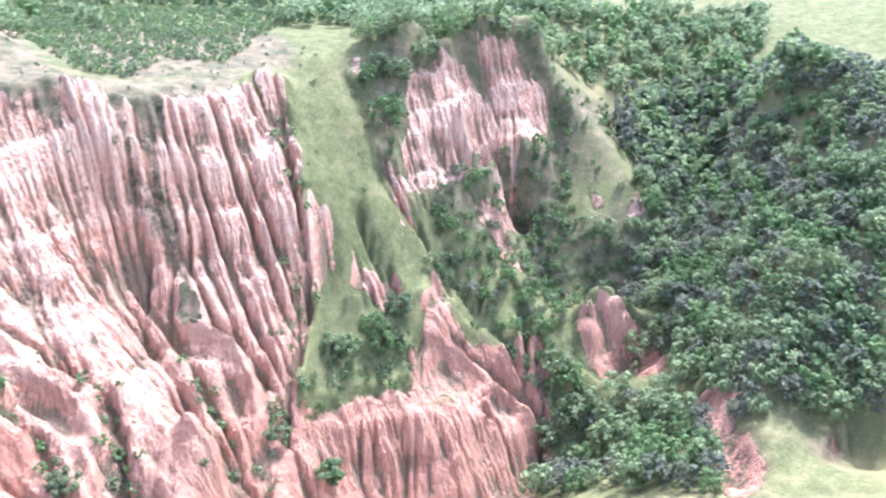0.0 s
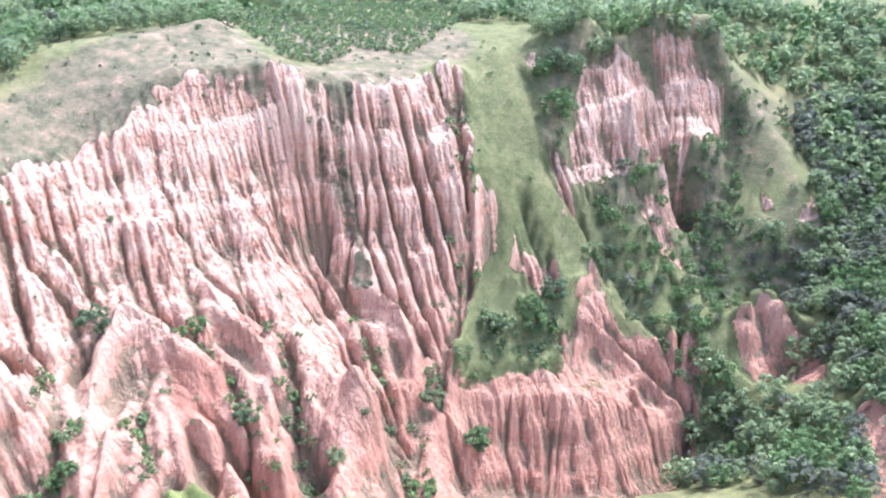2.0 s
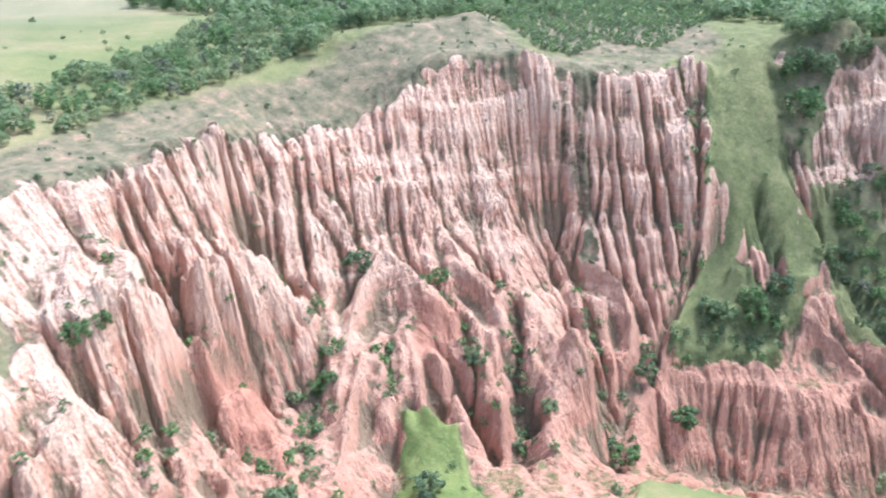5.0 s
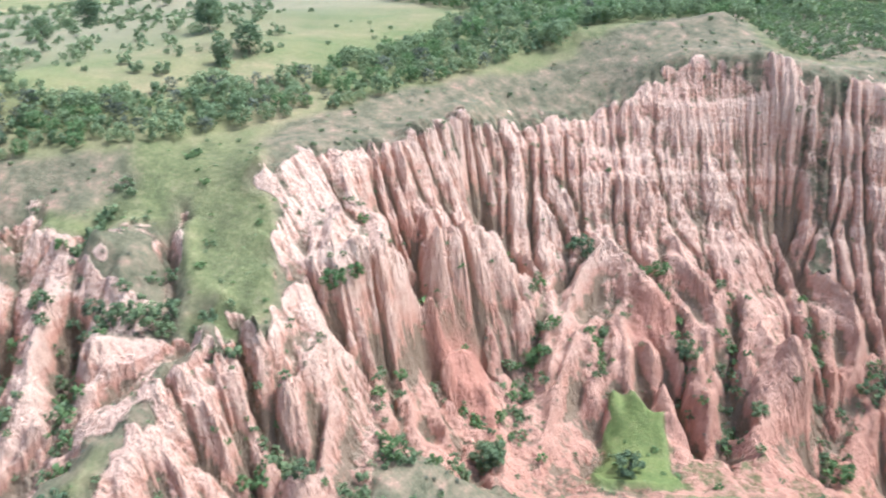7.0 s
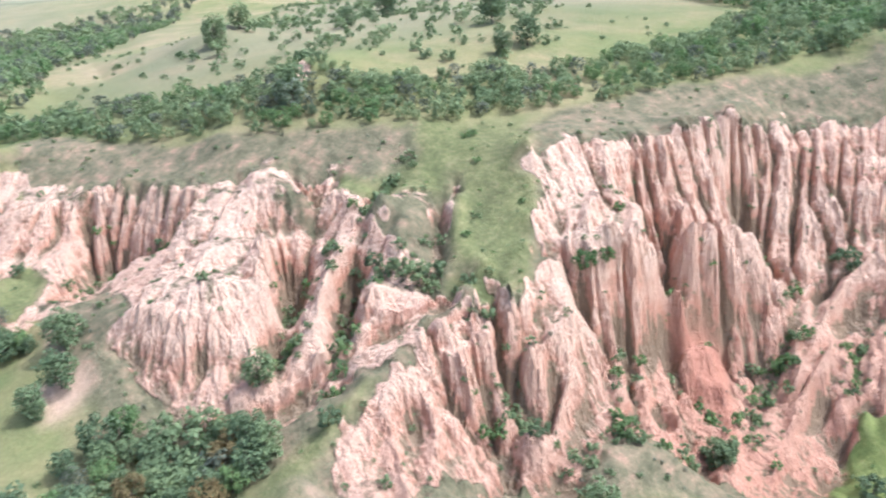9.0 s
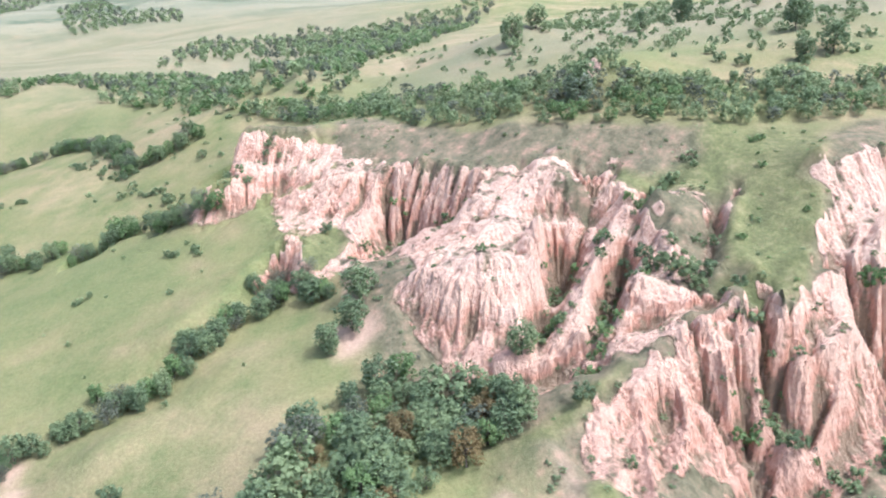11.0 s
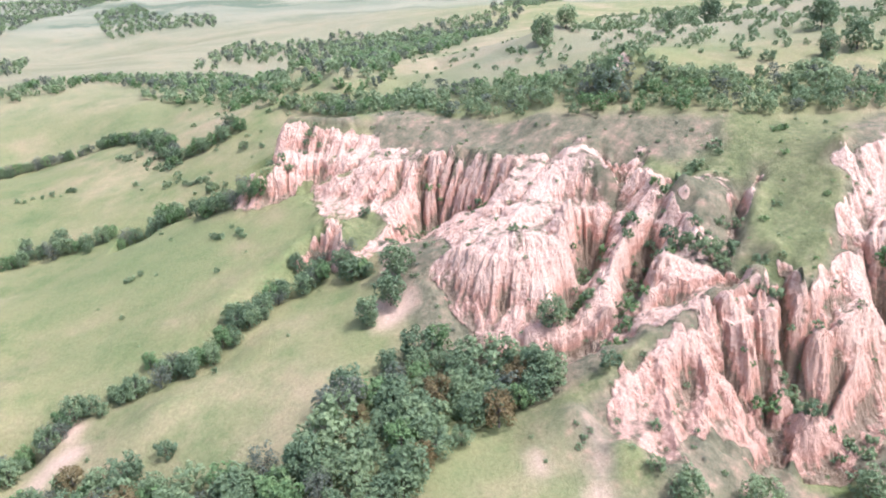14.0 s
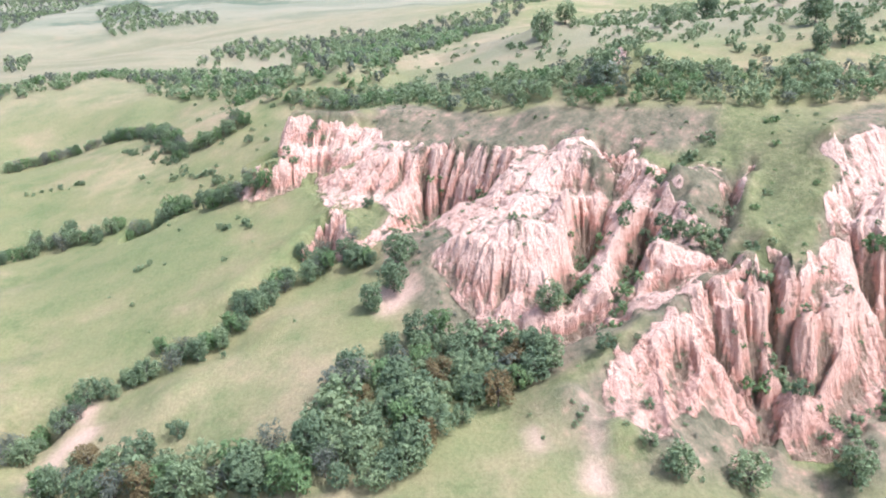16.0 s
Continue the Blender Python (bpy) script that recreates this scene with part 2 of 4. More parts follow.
crest("trail_ridge", (46, 370, 118.1), (71, 375, 109.6), (98, 372, 98.7))
crest("knoll_red", (65, 197, 19.8), (71, 199, 27.4), (75, 185, 29.1))
crest("knoll_near", (77, 176, 29.4), (88, 171, 26.3), (107, 170, 18.9))
crest("knoll_foot", (70, 177, 22.3), (70, 169, 16.7))
crest("grass_tongue_edge", (-142, 54, 96.3), (-136, 55, 88.1), (-127, 49, 82), (-115, 40, 74.4), (-105, 31, 68.2))
crest("grass_tongue", (-155, 46, 92.8), (-135, 35, 80.4), (-112, 23, 72.8))
crest("notch", (-150, 34, 85), (-146, 15, 84.4), (-152, 9, 80.5))
crest("tongue_left", (-141, 34, 85.4), (-135, 30, 80.8), (-127, 26, 76.4), (-120, 22, 73))
crest("notch_foot", (-146, 35, 83.2), (-142, 30, 78.4), (-134, 26, 73.8), (-127, 22, 71.2))
crest("notch_bed", (-136, 27, 80.4), (-130, 16, 78.5), (-130, 8, 75.7))
crest("front_crest", (-127, 4, 73), (-121, 17, 70.1), (-120, 25, 68.7), (-106, 28, 66.4), (-101, 31, 66.2), (-106, 47, 65.2))
crest("front_edge", (-108, 8, 65), (-107, 16, 65.3), (-105.5, 24.7, 65.5))
crest("front_foot", (-93, 23, 52.7), (-90, 26, 50.4), (-86, 36, 42.7), (-91, 49, 44.6), (-88, 64, 35.6))
crest("front_spur", (-105, 44, 63.8), (-98, 39, 55.6), (-91, 31, 51.9))
crest("red_hollow", (-118, 82, 47.7), (-114, 89, 47.5), (-111, 99, 44.1))
crest("red_hollow_bed", (-107, 78, 42.3), (-95, 82, 35.4))
crest("ridge_h", (-114, 100, 60.4), (-110, 104, 49.2), (-106, 102, 38.4))
crest("dark_gully", (-105, 111, 52.2), (-102, 104, 37.7), (-90, 78, 35.1), (-85, 66, 32.4))
crest("left_cut", (-161, 31, 92.5), (-144, 7, 77.9), (-138, -4, 71.1))
crest("left_ridge", (-160, 21, 87.7), (-146, 9, 79.6), (-137, -1, 72.3), (-126, -8, 65.4), (-124, -17, 58.9), (-119, -26, 55.9))
crest("left_gully", (-133, -9, 68.4), (-126, -12, 62.1))
crest("left_gully", (-120, -1, 69.5), (-118, -6, 63.6), (-115, -12, 55.7))
crest("grassy_ridge", (-108, 8, 65), (-102, -4, 58.3), (-98, -12, 54.1), (-94, -19, 51.1))
crest("west_rim", (-240, -90, 84.5), (-237, -61, 85.3), (-228, -30, 86.3))
crest("west_rim", (-198, -11, 92), (-189, 4, 93.6), (-172, 37, 96.9))
crest("west_ledge", (-225, -100, 70.2), (-223, -78, 66.2), (-209, -59, 75.7), (-204, -46, 77.9), (-193, -33, 77.2), (-174, -19, 80.7), (-164, -5, 84), (-156, 9, 83.4))
crest("west_crest", (-152, -39, 69.4), (-153, -32, 72.1), (-155, -20, 76), (-157, -6, 74.4))
crest("west_cone", (-157, -6, 74.4), (-144, -12, 69.5))
crest("west_cone", (-164, 7, 79), (-147, 1, 71.5))
crest("west_step", (-147, -42, 67.2), (-141, -37, 68.5), (-138, -31, 69.4), (-136, -24, 70.9), (-135, -11, 69.8))
crest("west_foot", (-124, -38, 50.9), (-123, -28, 55), (-124, -21, 57.8), (-126, -15, 60.9))
crest("red_mound", (-124, -11, 58.9), (-122, -18, 56.6), (-118, -26, 53.1))
crest("red_mound_foot", (-113, -28, 49.1), (-118, -34, 51.4))
crest("west_hollow", (-191, -40, 64.7), (-190, -45, 60.4), (-179, -54, 61.2))
crest("west_low", (-185, -74, 58.6), (-168, -68, 58.2), (-169, -54, 61), (-189, -41, 57.9))
crest("fan_rib", (-99, -2, 55.8), (-91, -3, 51.6), (-81, -5, 46.7))
crest("fan_rib", (-101, 6, 58.3), (-95, 6, 53.8), (-88, 3, 49.2))
crest("path", (-91, -21, 52.9), (-86, -20, 49.1), (-74, -21, 45.4), (-68, -22, 43.3))
crest("fan_foot", (-84, -17, 49.9), (-82, -14, 50.3), (-75, -9, 48.9), (-86, -2, 49.5), (-92, 17, 44.4), (-94, 26, 48.6))
crest("cliff_foot", (-91, 29, 45.8), (-87, 35, 41.5), (-89, 44, 46.6))
crest("wedge", (-93, 24, 46.1), (-85, 20, 39.5), (-73, 14, 37.6))
crest("wedge_left_foot", (-93, 22, 40.9), (-84, 16, 37.9))
crest("wedge_right", (-87, 30, 39.2), (-75, 25, 35))
crest("near_gully", (-77, -13, 48), (-69, -7, 45.1), (-71, 8, 39.6))
crest("ravine_bed", (-117, -29, 44.5), (-108, -39, 45.6), (-92, -53, 47.4), (-83, -68, 44.4), (-85, -87, 37.5), (-95, -106, 31.8), (-101, -131, 27.8))
crest("ravine_bank", (-92, -23, 52.9), (-91, -35, 46), (-81, -50, 45.5), (-76, -59, 43))
crest("hill_one", (-159, -54, 59.7), (-164, -64, 54), (-158, -73, 50.7), (-144, -86, 47.7), (-137, -97, 42.3), (-122, -111, 40.1), (-119, -126, 31.8), (-104, -142, 27))
crest("hill_one_side", (-149, -45, 63.9), (-141, -43, 59.2), (-133, -40, 55.0), (-125, -38, 50.8))
crest("hill_one_low", (-124, -55, 49.7), (-112, -72, 47.1), (-95, -70, 46.3), (-94, -82, 41.6), (-94, -91, 36.7))
crest("hill_one_mid", (-137, -57, 53.1), (-121, -77, 46.6), (-110, -98, 38.7))
crest("gully_one", (-182, -75, 49), (-165, -84, 48.3), (-151, -96, 45.9), (-143, -104, 40.1), (-134, -121, 35.5), (-127, -133, 32.5), (-122, -145, 26.5))
crest("hill_two", (-223, -80, 65.4), (-218, -92, 60.4), (-215, -111, 53.7), (-208, -129, 47.6), (-204, -155, 40.2), (-208, -183, 33.3))
crest("hill_two_side", (-181, -81, 55.6), (-158, -102, 49.5), (-161, -135, 38.9), (-157, -163, 31.8))
crest("gully_two", (-246, -99, 57.3), (-243, -111, 52.4), (-245, -130, 47.4), (-234, -155, 41.3), (-242, -197, 28.9))
crest("hill_three", (-310, -117, 71.3), (-307, -149, 51.4), (-288, -169, 46.6), (-280, -211, 35.4))
crest("gully_three", (-369, -128, 65.4), (-396, -183, 51.1), (-388, -212, 41.9), (-377, -249, 33.2))
crest("dome", (-546, -294, 47.9), (-512, -240, 58.2), (-421, -187, 63.2))
crest("low_valley", (-578, -269, 53), (-786, -201, 31.1), (-326, -75, 91.6))
crest("upper_field", (-289, -51, 84.6), (-393, -29, 84), (-497, 16, 83.4), (-335, 30, 111.9))
crest("upper_field", (-212, 20, 109.5), (-272, 84, 106.7), (-219, 100, 112.9))
crest("upper_field", (-352, 105, 109.2), (-328, 135, 114.4), (-283, 148, 118.3))
crest("spur_a", (-92, 131, 47.9), (-85, 125, 41.9), (-78, 118, 35.9))
crest("gully_a", (-96, 130, 49.3), (-90, 121, 43), (-85, 113, 38.8))
crest("spur_a", (-96, 117, 47.3), (-92, 105, 38.2), (-87, 95, 31.3), (-80, 84, 27.5))
crest("gully_ab", (-71, 148, 41.3), (-65, 143, 28.1), (-61, 139, 14.5))
crest("gully_bc", (-53, 156, 49.3), (-50, 153, 38.5))
crest("front_gully", (-106, 26, 62.3), (-99, 23, 58.4), (-94, 23, 53.8))
crest("front_gully", (-108, 61, 51.5), (-99, 57, 47), (-91, 54, 40.5))
crest("front_spur", (-118, 81, 47.1), (-105, 71, 43.6), (-92, 66, 39.3))
crest("front_spur", (-100, 32, 64.5), (-96, 31, 56.4))
crest("front_gully", (-102, 19, 61.1), (-99, 21, 51.7), (-93, 19, 45.4))
crest("front_spur", (-105, 34, 60.6), (-99, 34, 52.5), (-94, 30, 48.5))
crest("front_gully", (-104, 30, 59.7), (-100, 26, 52.5), (-94, 25, 48.6))
crest("west_gully", (-150, -6, 62.2), (-133, -12, 59.3), (-123, -17, 54.6))
crest("west_gully", (-140, 6, 64.4), (-124, -2, 62.7), (-112, -8, 59.3))
crest("west_gully", (-176, -25, 76.4), (-178, -30, 69.2), (-189, -41, 57.2))
crest("spur_z", (-119, 103, 72.6), (-115, 105, 65.8), (-111, 109, 60.5), (-109, 108, 52.5))
crest("spur_z", (-115, 95, 60.5), (-114, 98, 50.6), (-109, 100, 43.2))
crest("gully_a", (-116, 91, 64.4), (-117, 85, 55), (-119, 81, 48.1))
crest("spur_cone", (-128, 66, 85.2), (-120, 57, 81.7))
crest("spur_cone", (-124, 76, 81.4), (-115, 65, 77))
crest("far_woods", (62, 288, 66.5), (54, 273, 50.3))
crest("pale_hill", (-1272, -598, -10), (-1262, -444, 2), (-1256, -273, 29), (-1251, -102, 59), (-1238, 112, 77))
crest("pale_hill", (-1098, -324, 21), (-1087, -158, 32), (-1079, -23, 43))
crest("plain", (-1993, -887, 0), (-1989, -770, 18), (-1974, -510, 43))


def lay(grid, x0, y0, step, held, value, rounds):
    """Relax a height grid between the cells that are held."""
    for _ in range(rounds):
        g = np.pad(grid, 1, mode="edge")
        grid = (g[:-2, 1:-1] + g[2:, 1:-1] + g[1:-1, :-2] + g[1:-1, 2:]) / 4
        grid = np.where(held > 0, grid * (1 - held) + value * held, grid)
    return grid


def hold(x0, y0, nx, ny, step, deeper=()):
    total, count = np.zeros((ny, nx)), np.zeros((ny, nx))
    for name, pts in FORMS:
        for a, b in zip(pts, pts[1:]):
            n = max(2, int(math.dist(a[:2], b[:2]) / step * 2))
            for k in range(n + 1):
                f = k / n
                i, j = round((a[0] + (b[0] - a[0]) * f - x0) / step), round((a[1] + (b[1] - a[1]) * f - y0) / step)
                if 0 <= i < nx and 0 <= j < ny:
                    total[j, i] += a[2] + (b[2] - a[2]) * f - 3.5 * (name in deeper)
                    count[j, i] += 1
    return (count > 0) * 0.97, total / np.maximum(count, 1)


def solve(x0, y0, x1, y1, step, start=None, frame_in=None):
    grid = start
    for s in (step * 16, step * 8, step * 4, step * 2, step):
        nx, ny = int((x1 - x0) / s) + 1, int((y1 - y0) / s) + 1
        held, value = hold(x0, y0, nx, ny, s)
        gx, gy = np.meshgrid(x0 + np.arange(nx) * s, y0 + np.arange(ny) * s)
        if grid is None:
            grid = np.full((ny, nx), 60.0)
        elif frame_in is not None and s == step * 16:
            grid = frame_in(gx, gy)
        else:
            grid = pick(grid, gx, gy, x0, y0, last)
        if frame_in is not None:
            edge = np.zeros((ny, nx), bool)
            edge[0], edge[-1], edge[:, 0], edge[:, -1] = True, True, True, True
            value = np.where(edge, frame_in(gx, gy), value)
            held = np.where(edge, 1.0, held)
        grid = lay(grid, x0, y0, s, held, value, 160)
        last = s
    return grid


def pick(grid, x, y, x0, y0, step):
    """Bilinear value of a grid at places x, y."""
    ny, nx = grid.shape
    u, v = np.clip((x - x0) / step, 0, nx - 1.001), np.clip((y - y0) / step, 0, ny - 1.001)
    i, j = u.astype(int), v.astype(int)
    u, v = u - i, v - j
    return (grid[j, i] * (1 - u) + grid[j, i + 1] * u) * (1 - v) + (grid[j + 1, i] * (1 - u) + grid[j + 1, i + 1] * u) * v


def soft(g, n=1):
    for _ in range(n):
        p = np.pad(g, 1, mode="edge")
        g = (p[:-2, 1:-1] + p[2:, 1:-1] + p[1:-1, :-2] + p[1:-1, 2:] + 2 * g) / 6
    return g


def blur(g, n):
    for axis in (0, 1) * 3:
        p = np.cumsum(np.pad(g, [(n + 1, n) if k == axis else (0, 0) for k in (0, 1)], mode="edge"), axis)
        g = (np.take(p, range(2 * n + 1, p.shape[axis]), axis) - np.take(p, range(0, p.shape[axis] - 2 * n - 1), axis)) / (2 * n + 1)
    return g


rng = np.random.default_rng(7)


def value_noise(x, y, size, octaves=4, seed=0):
    r = np.random.default_rng(seed)
    total, amp, norm = 0.0, 1.0, 0.0
    for _ in range(octaves):
        t = r.random((256, 256))
        u, v = x / size + r.random() * 99, y / size + r.random() * 99
        i, j = np.floor(u).astype(int), np.floor(v).astype(int)
        u, v = u - i, v - j
        u, v = u * u * (3 - 2 * u), v * v * (3 - 2 * v)
        i, j, i1, j1 = i % 256, j % 256, (i + 1) % 256, (j + 1) % 256
        total = total + amp * ((t[j, i] * (1 - u) + t[j, i1] * u) * (1 - v) + (t[j1, i] * (1 - u) + t[j1, i1] * u) * v)
        norm += amp
        amp *= 0.5
        size /= 2
    return total / norm * 2 - 1


FAR = (-3200.0, -2400.0, 2400.0, 3200.0, 24.0)
NEAR = (-330.0, -230.0, 190.0, 370.0, 2.0)
far_grid = solve(*FAR)


def far_height(x, y):
    return pick(far_grid, x, y, FAR[0], FAR[1], FAR[4])


near_grid = soft(solve(*NEAR, frame_in=far_height), 1)


def streaks(noise_in, dx, dy, step, start, reach):
    """Draw a noise out along the fall of the slope."""
    ny, nx = noise_in.shape
    gx, gy = np.meshgrid(np.arange(nx) * 1.0, np.arange(ny) * 1.0)
    h = start / step
    while h < reach / step:
        a = pick(noise_in, gx + dx * h, gy + dy * h, 0, 0, 1)
        b = pick(noise_in, gx - dx * h, gy - dy * h, 0, 0, 1)
        noise_in = (noise_in + a + b) / 3
        h *= 1.8
    s = noise_in - noise_in.mean()
    return s / s.std()


# fine lattice: even in the ravine, wider and wider towards the horizon
CORE = (-262.0, -150.0, 110.0, 335.0)
STEP = 0.6


def lattice(a, b):
    core = list(np.arange(a, b + 0.01, STEP))
    out, d = [], STEP
    x = b
    while x < 3100:
        d *= 1.14
        x += d
        out.append(x)
    inn, d = [], STEP
    x = a
    while x > -3100:
        d *= 1.14
        x -= d
        inn.append(x)
    return np.array(inn[::-1] + core + out)


xs, ys = lattice(CORE[0], CORE[2]), lattice(CORE[1], CORE[3])
GX, GY = np.meshgrid(xs, ys)
inside = (GX > NEAR[0]) & (GX < NEAR[2]) & (GY > NEAR[1]) & (GY < NEAR[3])
Z = np.where(inside, pick(near_grid, GX, GY, NEAR[0], NEAR[1], NEAR[4]), far_height(GX, GY))

# slope and its fall on an even core grid, then flutes and gullies along it
cx, cy = np.arange(CORE[0], CORE[2] + 0.01, STEP), np.arange(CORE[1], CORE[3] + 0.01, STEP)
CX, CY = np.meshgrid(cx, cy)
core = pick(near_grid, CX, CY, NEAR[0], NEAR[1], NEAR[4])
base = core.copy()
wide = soft(core, 14)
gy_, gx_ = np.gradient(wide, STEP)
steep = np.hypot(gx_, gy_)
dx_, dy_ = gx_ / (steep + 1e-3), gy_ / (steep + 1e-3)


def to_lines(names):
    """Distance from every core cell to the nearest of the named lines."""
    d = np.full(core.shape, 1e9)
    for name, pts in FORMS:
        if name not in names:
            continue
        for a, b in zip(pts, pts[1:]):
            vx, vy = b[0] - a[0], b[1] - a[1]
            f = np.clip(((CX - a[0]) * vx + (CY - a[1]) * vy) / max(vx * vx + vy * vy, 1e-6), 0, 1)
            d = np.minimum(d, np.hypot(CX - a[0] - f * vx, CY - a[1] - f * vy))
    return d


def within(x, y, corners):
    """Which of the places x, y lie inside a plan outline."""
    hit = np.zeros(np.shape(x), bool)
    for (ax, ay), (bx, by) in zip(corners, corners[1:] + corners[:1]):
        if ay != by:
            hit ^= ((ay > y) != (by > y)) & (x < (bx - ax) * (y - ay) / (by - ay) + ax)
    return hit


ZONES = []


def zone(kind, *corners):
    ZONES.append((kind, list(corners)))


zone("crag", (-9, 278), (8, 293), (12, 293), (19, 288), (20, 285), (12, 266), (-3, 253), (-10, 248), (-12, 258), (-12, 267))
zone("crag", (14, 297), (26, 305), (34, 305), (41, 306), (39, 298), (25, 283), (20, 289))
zone("crag", (5, 258), (14, 263), (21, 262), (26, 257), (25, 248), (20, 247), (15, 254))
zone("crag", (52, 284), (59, 284), (58, 279), (52, 278))
zone("crag", (64, 282), (70, 283), (70, 274), (65, 275))
zone("crag", (18, 268), (23, 281), (26, 281), (25, 264), (19, 262))
zone("bare", (71, 178), (79, 178), (74, 155), (66, 160))
zone("bare", (64, 194), (71, 201), (75, 186), (71, 181))
zone("bare", (-148, 59), (-142, 77), (-140, 101), (-140, 119), (-146, 147), (-124, 175), (-116, 191), (-97, 206), (-88, 209), (-55, 241), (-46, 255), (-38, 216), (-42, 187), (-42, 173), (-114, 79), (-106, 40), (-111, 37), (-123, 46), (-134, 54))
zone("slab", (-114, 79), (-113, 91), (-110, 97), (-91, 84), (-99, 81), (-110, 79))
zone("slab", (-95, 138), (-85, 145), (-81, 138), (-83, 130), (-91, 133))
zone("turf", (-34, 204), (-25, 209), (-13, 225), (-6, 222), (-10, 212), (-8, 206), (-14, 203), (-23, 199), (-30, 191), (-35, 186), (-37, 187))
zone("green", (78, 176), (90, 172), (101, 161), (95, 150), (74, 157))
zone("green", (-34, 204), (-25, 209), (-13, 225), (-6, 222), (-10, 212), (-8, 206), (-14, 203), (-23, 199), (-30, 191), (-35, 186), (-37, 187))
zone("fresh", (-84, 115), (-72, 122), (-56, 104), (-71, 89))
zone("fresh", (-91, 23), (-88, 28), (-84, 34), (-80, 32), (-82, 20))
zone("fresh", (-83, -16), (-81, -11), (-74, -9), (-74, -16), (-79, -18))
zone("strip", (-81, 209), (-77, 213), (-71, 208), (-66, 204), (-62, 198), (-66, 196), (-72, 201), (-78, 204))
zone("turf", (-8, 251), (5, 255), (15, 258), (21, 252), (27, 240), (26, 231), (12, 226), (0, 229), (-5, 240), (-14, 250))
zone("green", (-32, 291), (-9, 275), (-13, 270), (-15, 257), (-22, 248), (-24, 264))
zone("scrub", (52, 426), (73, 387), (99, 373), (90, 344), (77, 348), (66, 326), (61, 296), (69, 278), (58, 274), (44, 303), (36, 309))
zone("soil", (52, 446), (60, 432), (78, 395), (99, 377), (99, 373), (74, 382), (55, 404))
zone("soil", (-145, -66), (-145, -53), (-139, -52), (-132, -57), (-133, -63))
zone("scrub", (-146, 295), (-79, 309), (-53, 281), (-48, 260), (-68, 244), (-88, 231), (-106, 228))
zone("bare", (-114, 79), (-107, 107), (-46, 182), (-40, 177), (-29, 126), (-91, 52))
zone("bare", (-32, 141), (-40, 179), (-23, 198), (-3, 220), (17, 217), (28, 219), (31, 207), (11, 178))
zone("soil", (-97, -141), (-106, -144), (-113, -140), (-120, -132), (-123, -127), (-120, -125), (-111, -133), (-105, -137), (-97, -137))
zone("soil", (-68, -27), (-73, -24), (-74, -20), (-67, -19))
zone("soil", (-92, -21), (-90, -19), (-78, -19), (-72, -21), (-73, -22), (-86, -20))
zone("soil", (-131, -138), (-130, -133), (-122, -128), (-122, -133))
zone("soil", (-87, -33), (-87, -30), (-80, -31), (-78, -34))
zone("soil", (-161, 298), (-157, 330), (-135, 277), (-122, 228))
zone("bare", (-282, -115), (-239, -90), (-235, -73), (-226, -57), (-201, -36), (-183, -14), (-166, 21), (-158, 25), (-146, 14), (-149, 35), (-148, 38), (-129, 24), (-123, 10), (-115, 24), (-108, 23), (-108, 7), (-112, -8), (-114, -29), (-123, -37), (-156, -42), (-181, -43), (-165, -57), (-169, -72), (-194, -76), (-223, -81), (-222, -92), (-265, -112))
zone("bare", (-108, 7), (-105, 5), (-101, -3), (-98, -11), (-93, -17), (-84, -17), (-81, -11), (-76, -9), (-77, -5), (-88, -2), (-87, 3), (-90, 18), (-86, 34), (-91, 47), (-112, 56), (-106, 27), (-107, 26), (-106, 14))
zone("bare", (-106, 13), (-108, 34), (-113, 76), (-88, 64), (-87, 37), (-96, 26), (-92, 12))
zone("scrub", (-143, 59), (-138, 90), (-142, 139), (-121, 179), (-106, 199), (-132, 209), (-162, 142), (-164, 77), (-158, 65))
zone("scrub", (-138, 117), (-143, 140), (-129, 166), (-120, 188), (-94, 209), (-144, 272), (-144, 198), (-150, 173), (-156, 138))
zone("scrub", (-265, -65), (-206, -17), (-171, 22), (-159, 21), (-168, 9), (-178, -15), (-199, -36), (-222, -53))
zone("green", (-175, 38), (-161, 64), (-137, 54), (-128, 48), (-117, 39), (-110, 31), (-110, 17), (-124, 24), (-149, 39), (-147, 17), (-161, 7))
zone("green", (-57, 299), (-39, 269), (-26, 256), (-18, 243), (-4, 243), (-3, 224), (-11, 215), (-14, 225), (-24, 236), (-28, 214), (-35, 191), (-38, 183), (-37, 199), (-38, 217), (-44, 247), (-53, 270))
zone("scrub", (-94, 216), (-87, 228), (-73, 209), (-65, 198), (-60, 191), (-66, 190), (-73, 200), (-81, 206))
zone("green", (-84, 115), (-72, 122), (-56, 104), (-71, 89))
zone("green", (69, 294), (117, 342), (165, 314), (110, 179), (86, 177), (80, 190), (69, 216), (66, 260), (72, 276))
zone("green", (-8, 255), (12, 257), (22, 251), (31, 234), (27, 189), (65, 160), (66, 210), (58, 215), (39, 226), (42, 261), (37, 273), (23, 284))
zone("green", (-107, 5), (-106, 1), (-103, -5), (-96, -18), (-92, -29), (-102, -22), (-105, -10), (-106, -1))
zone("scrub", (-110, 9), (-110, 15), (-108, 23), (-112, 24), (-115, 19), (-115, 12))
zone("scrub", (-300, -97), (-236, -63), (-229, -33), (-197, -11), (-180, 18), (-171, 37), (-160, 29), (-156, 20), (-164, 16), (-171, 15), (-177, 6), (-182, -6), (-191, -14), (-179, -18), (-187, -27), (-197, -36), (-220, -46), (-220, -54), (-234, -63), (-236, -73))
zone("scrub", (-288, -114), (-240, -94), (-236, -73), (-266, -84))
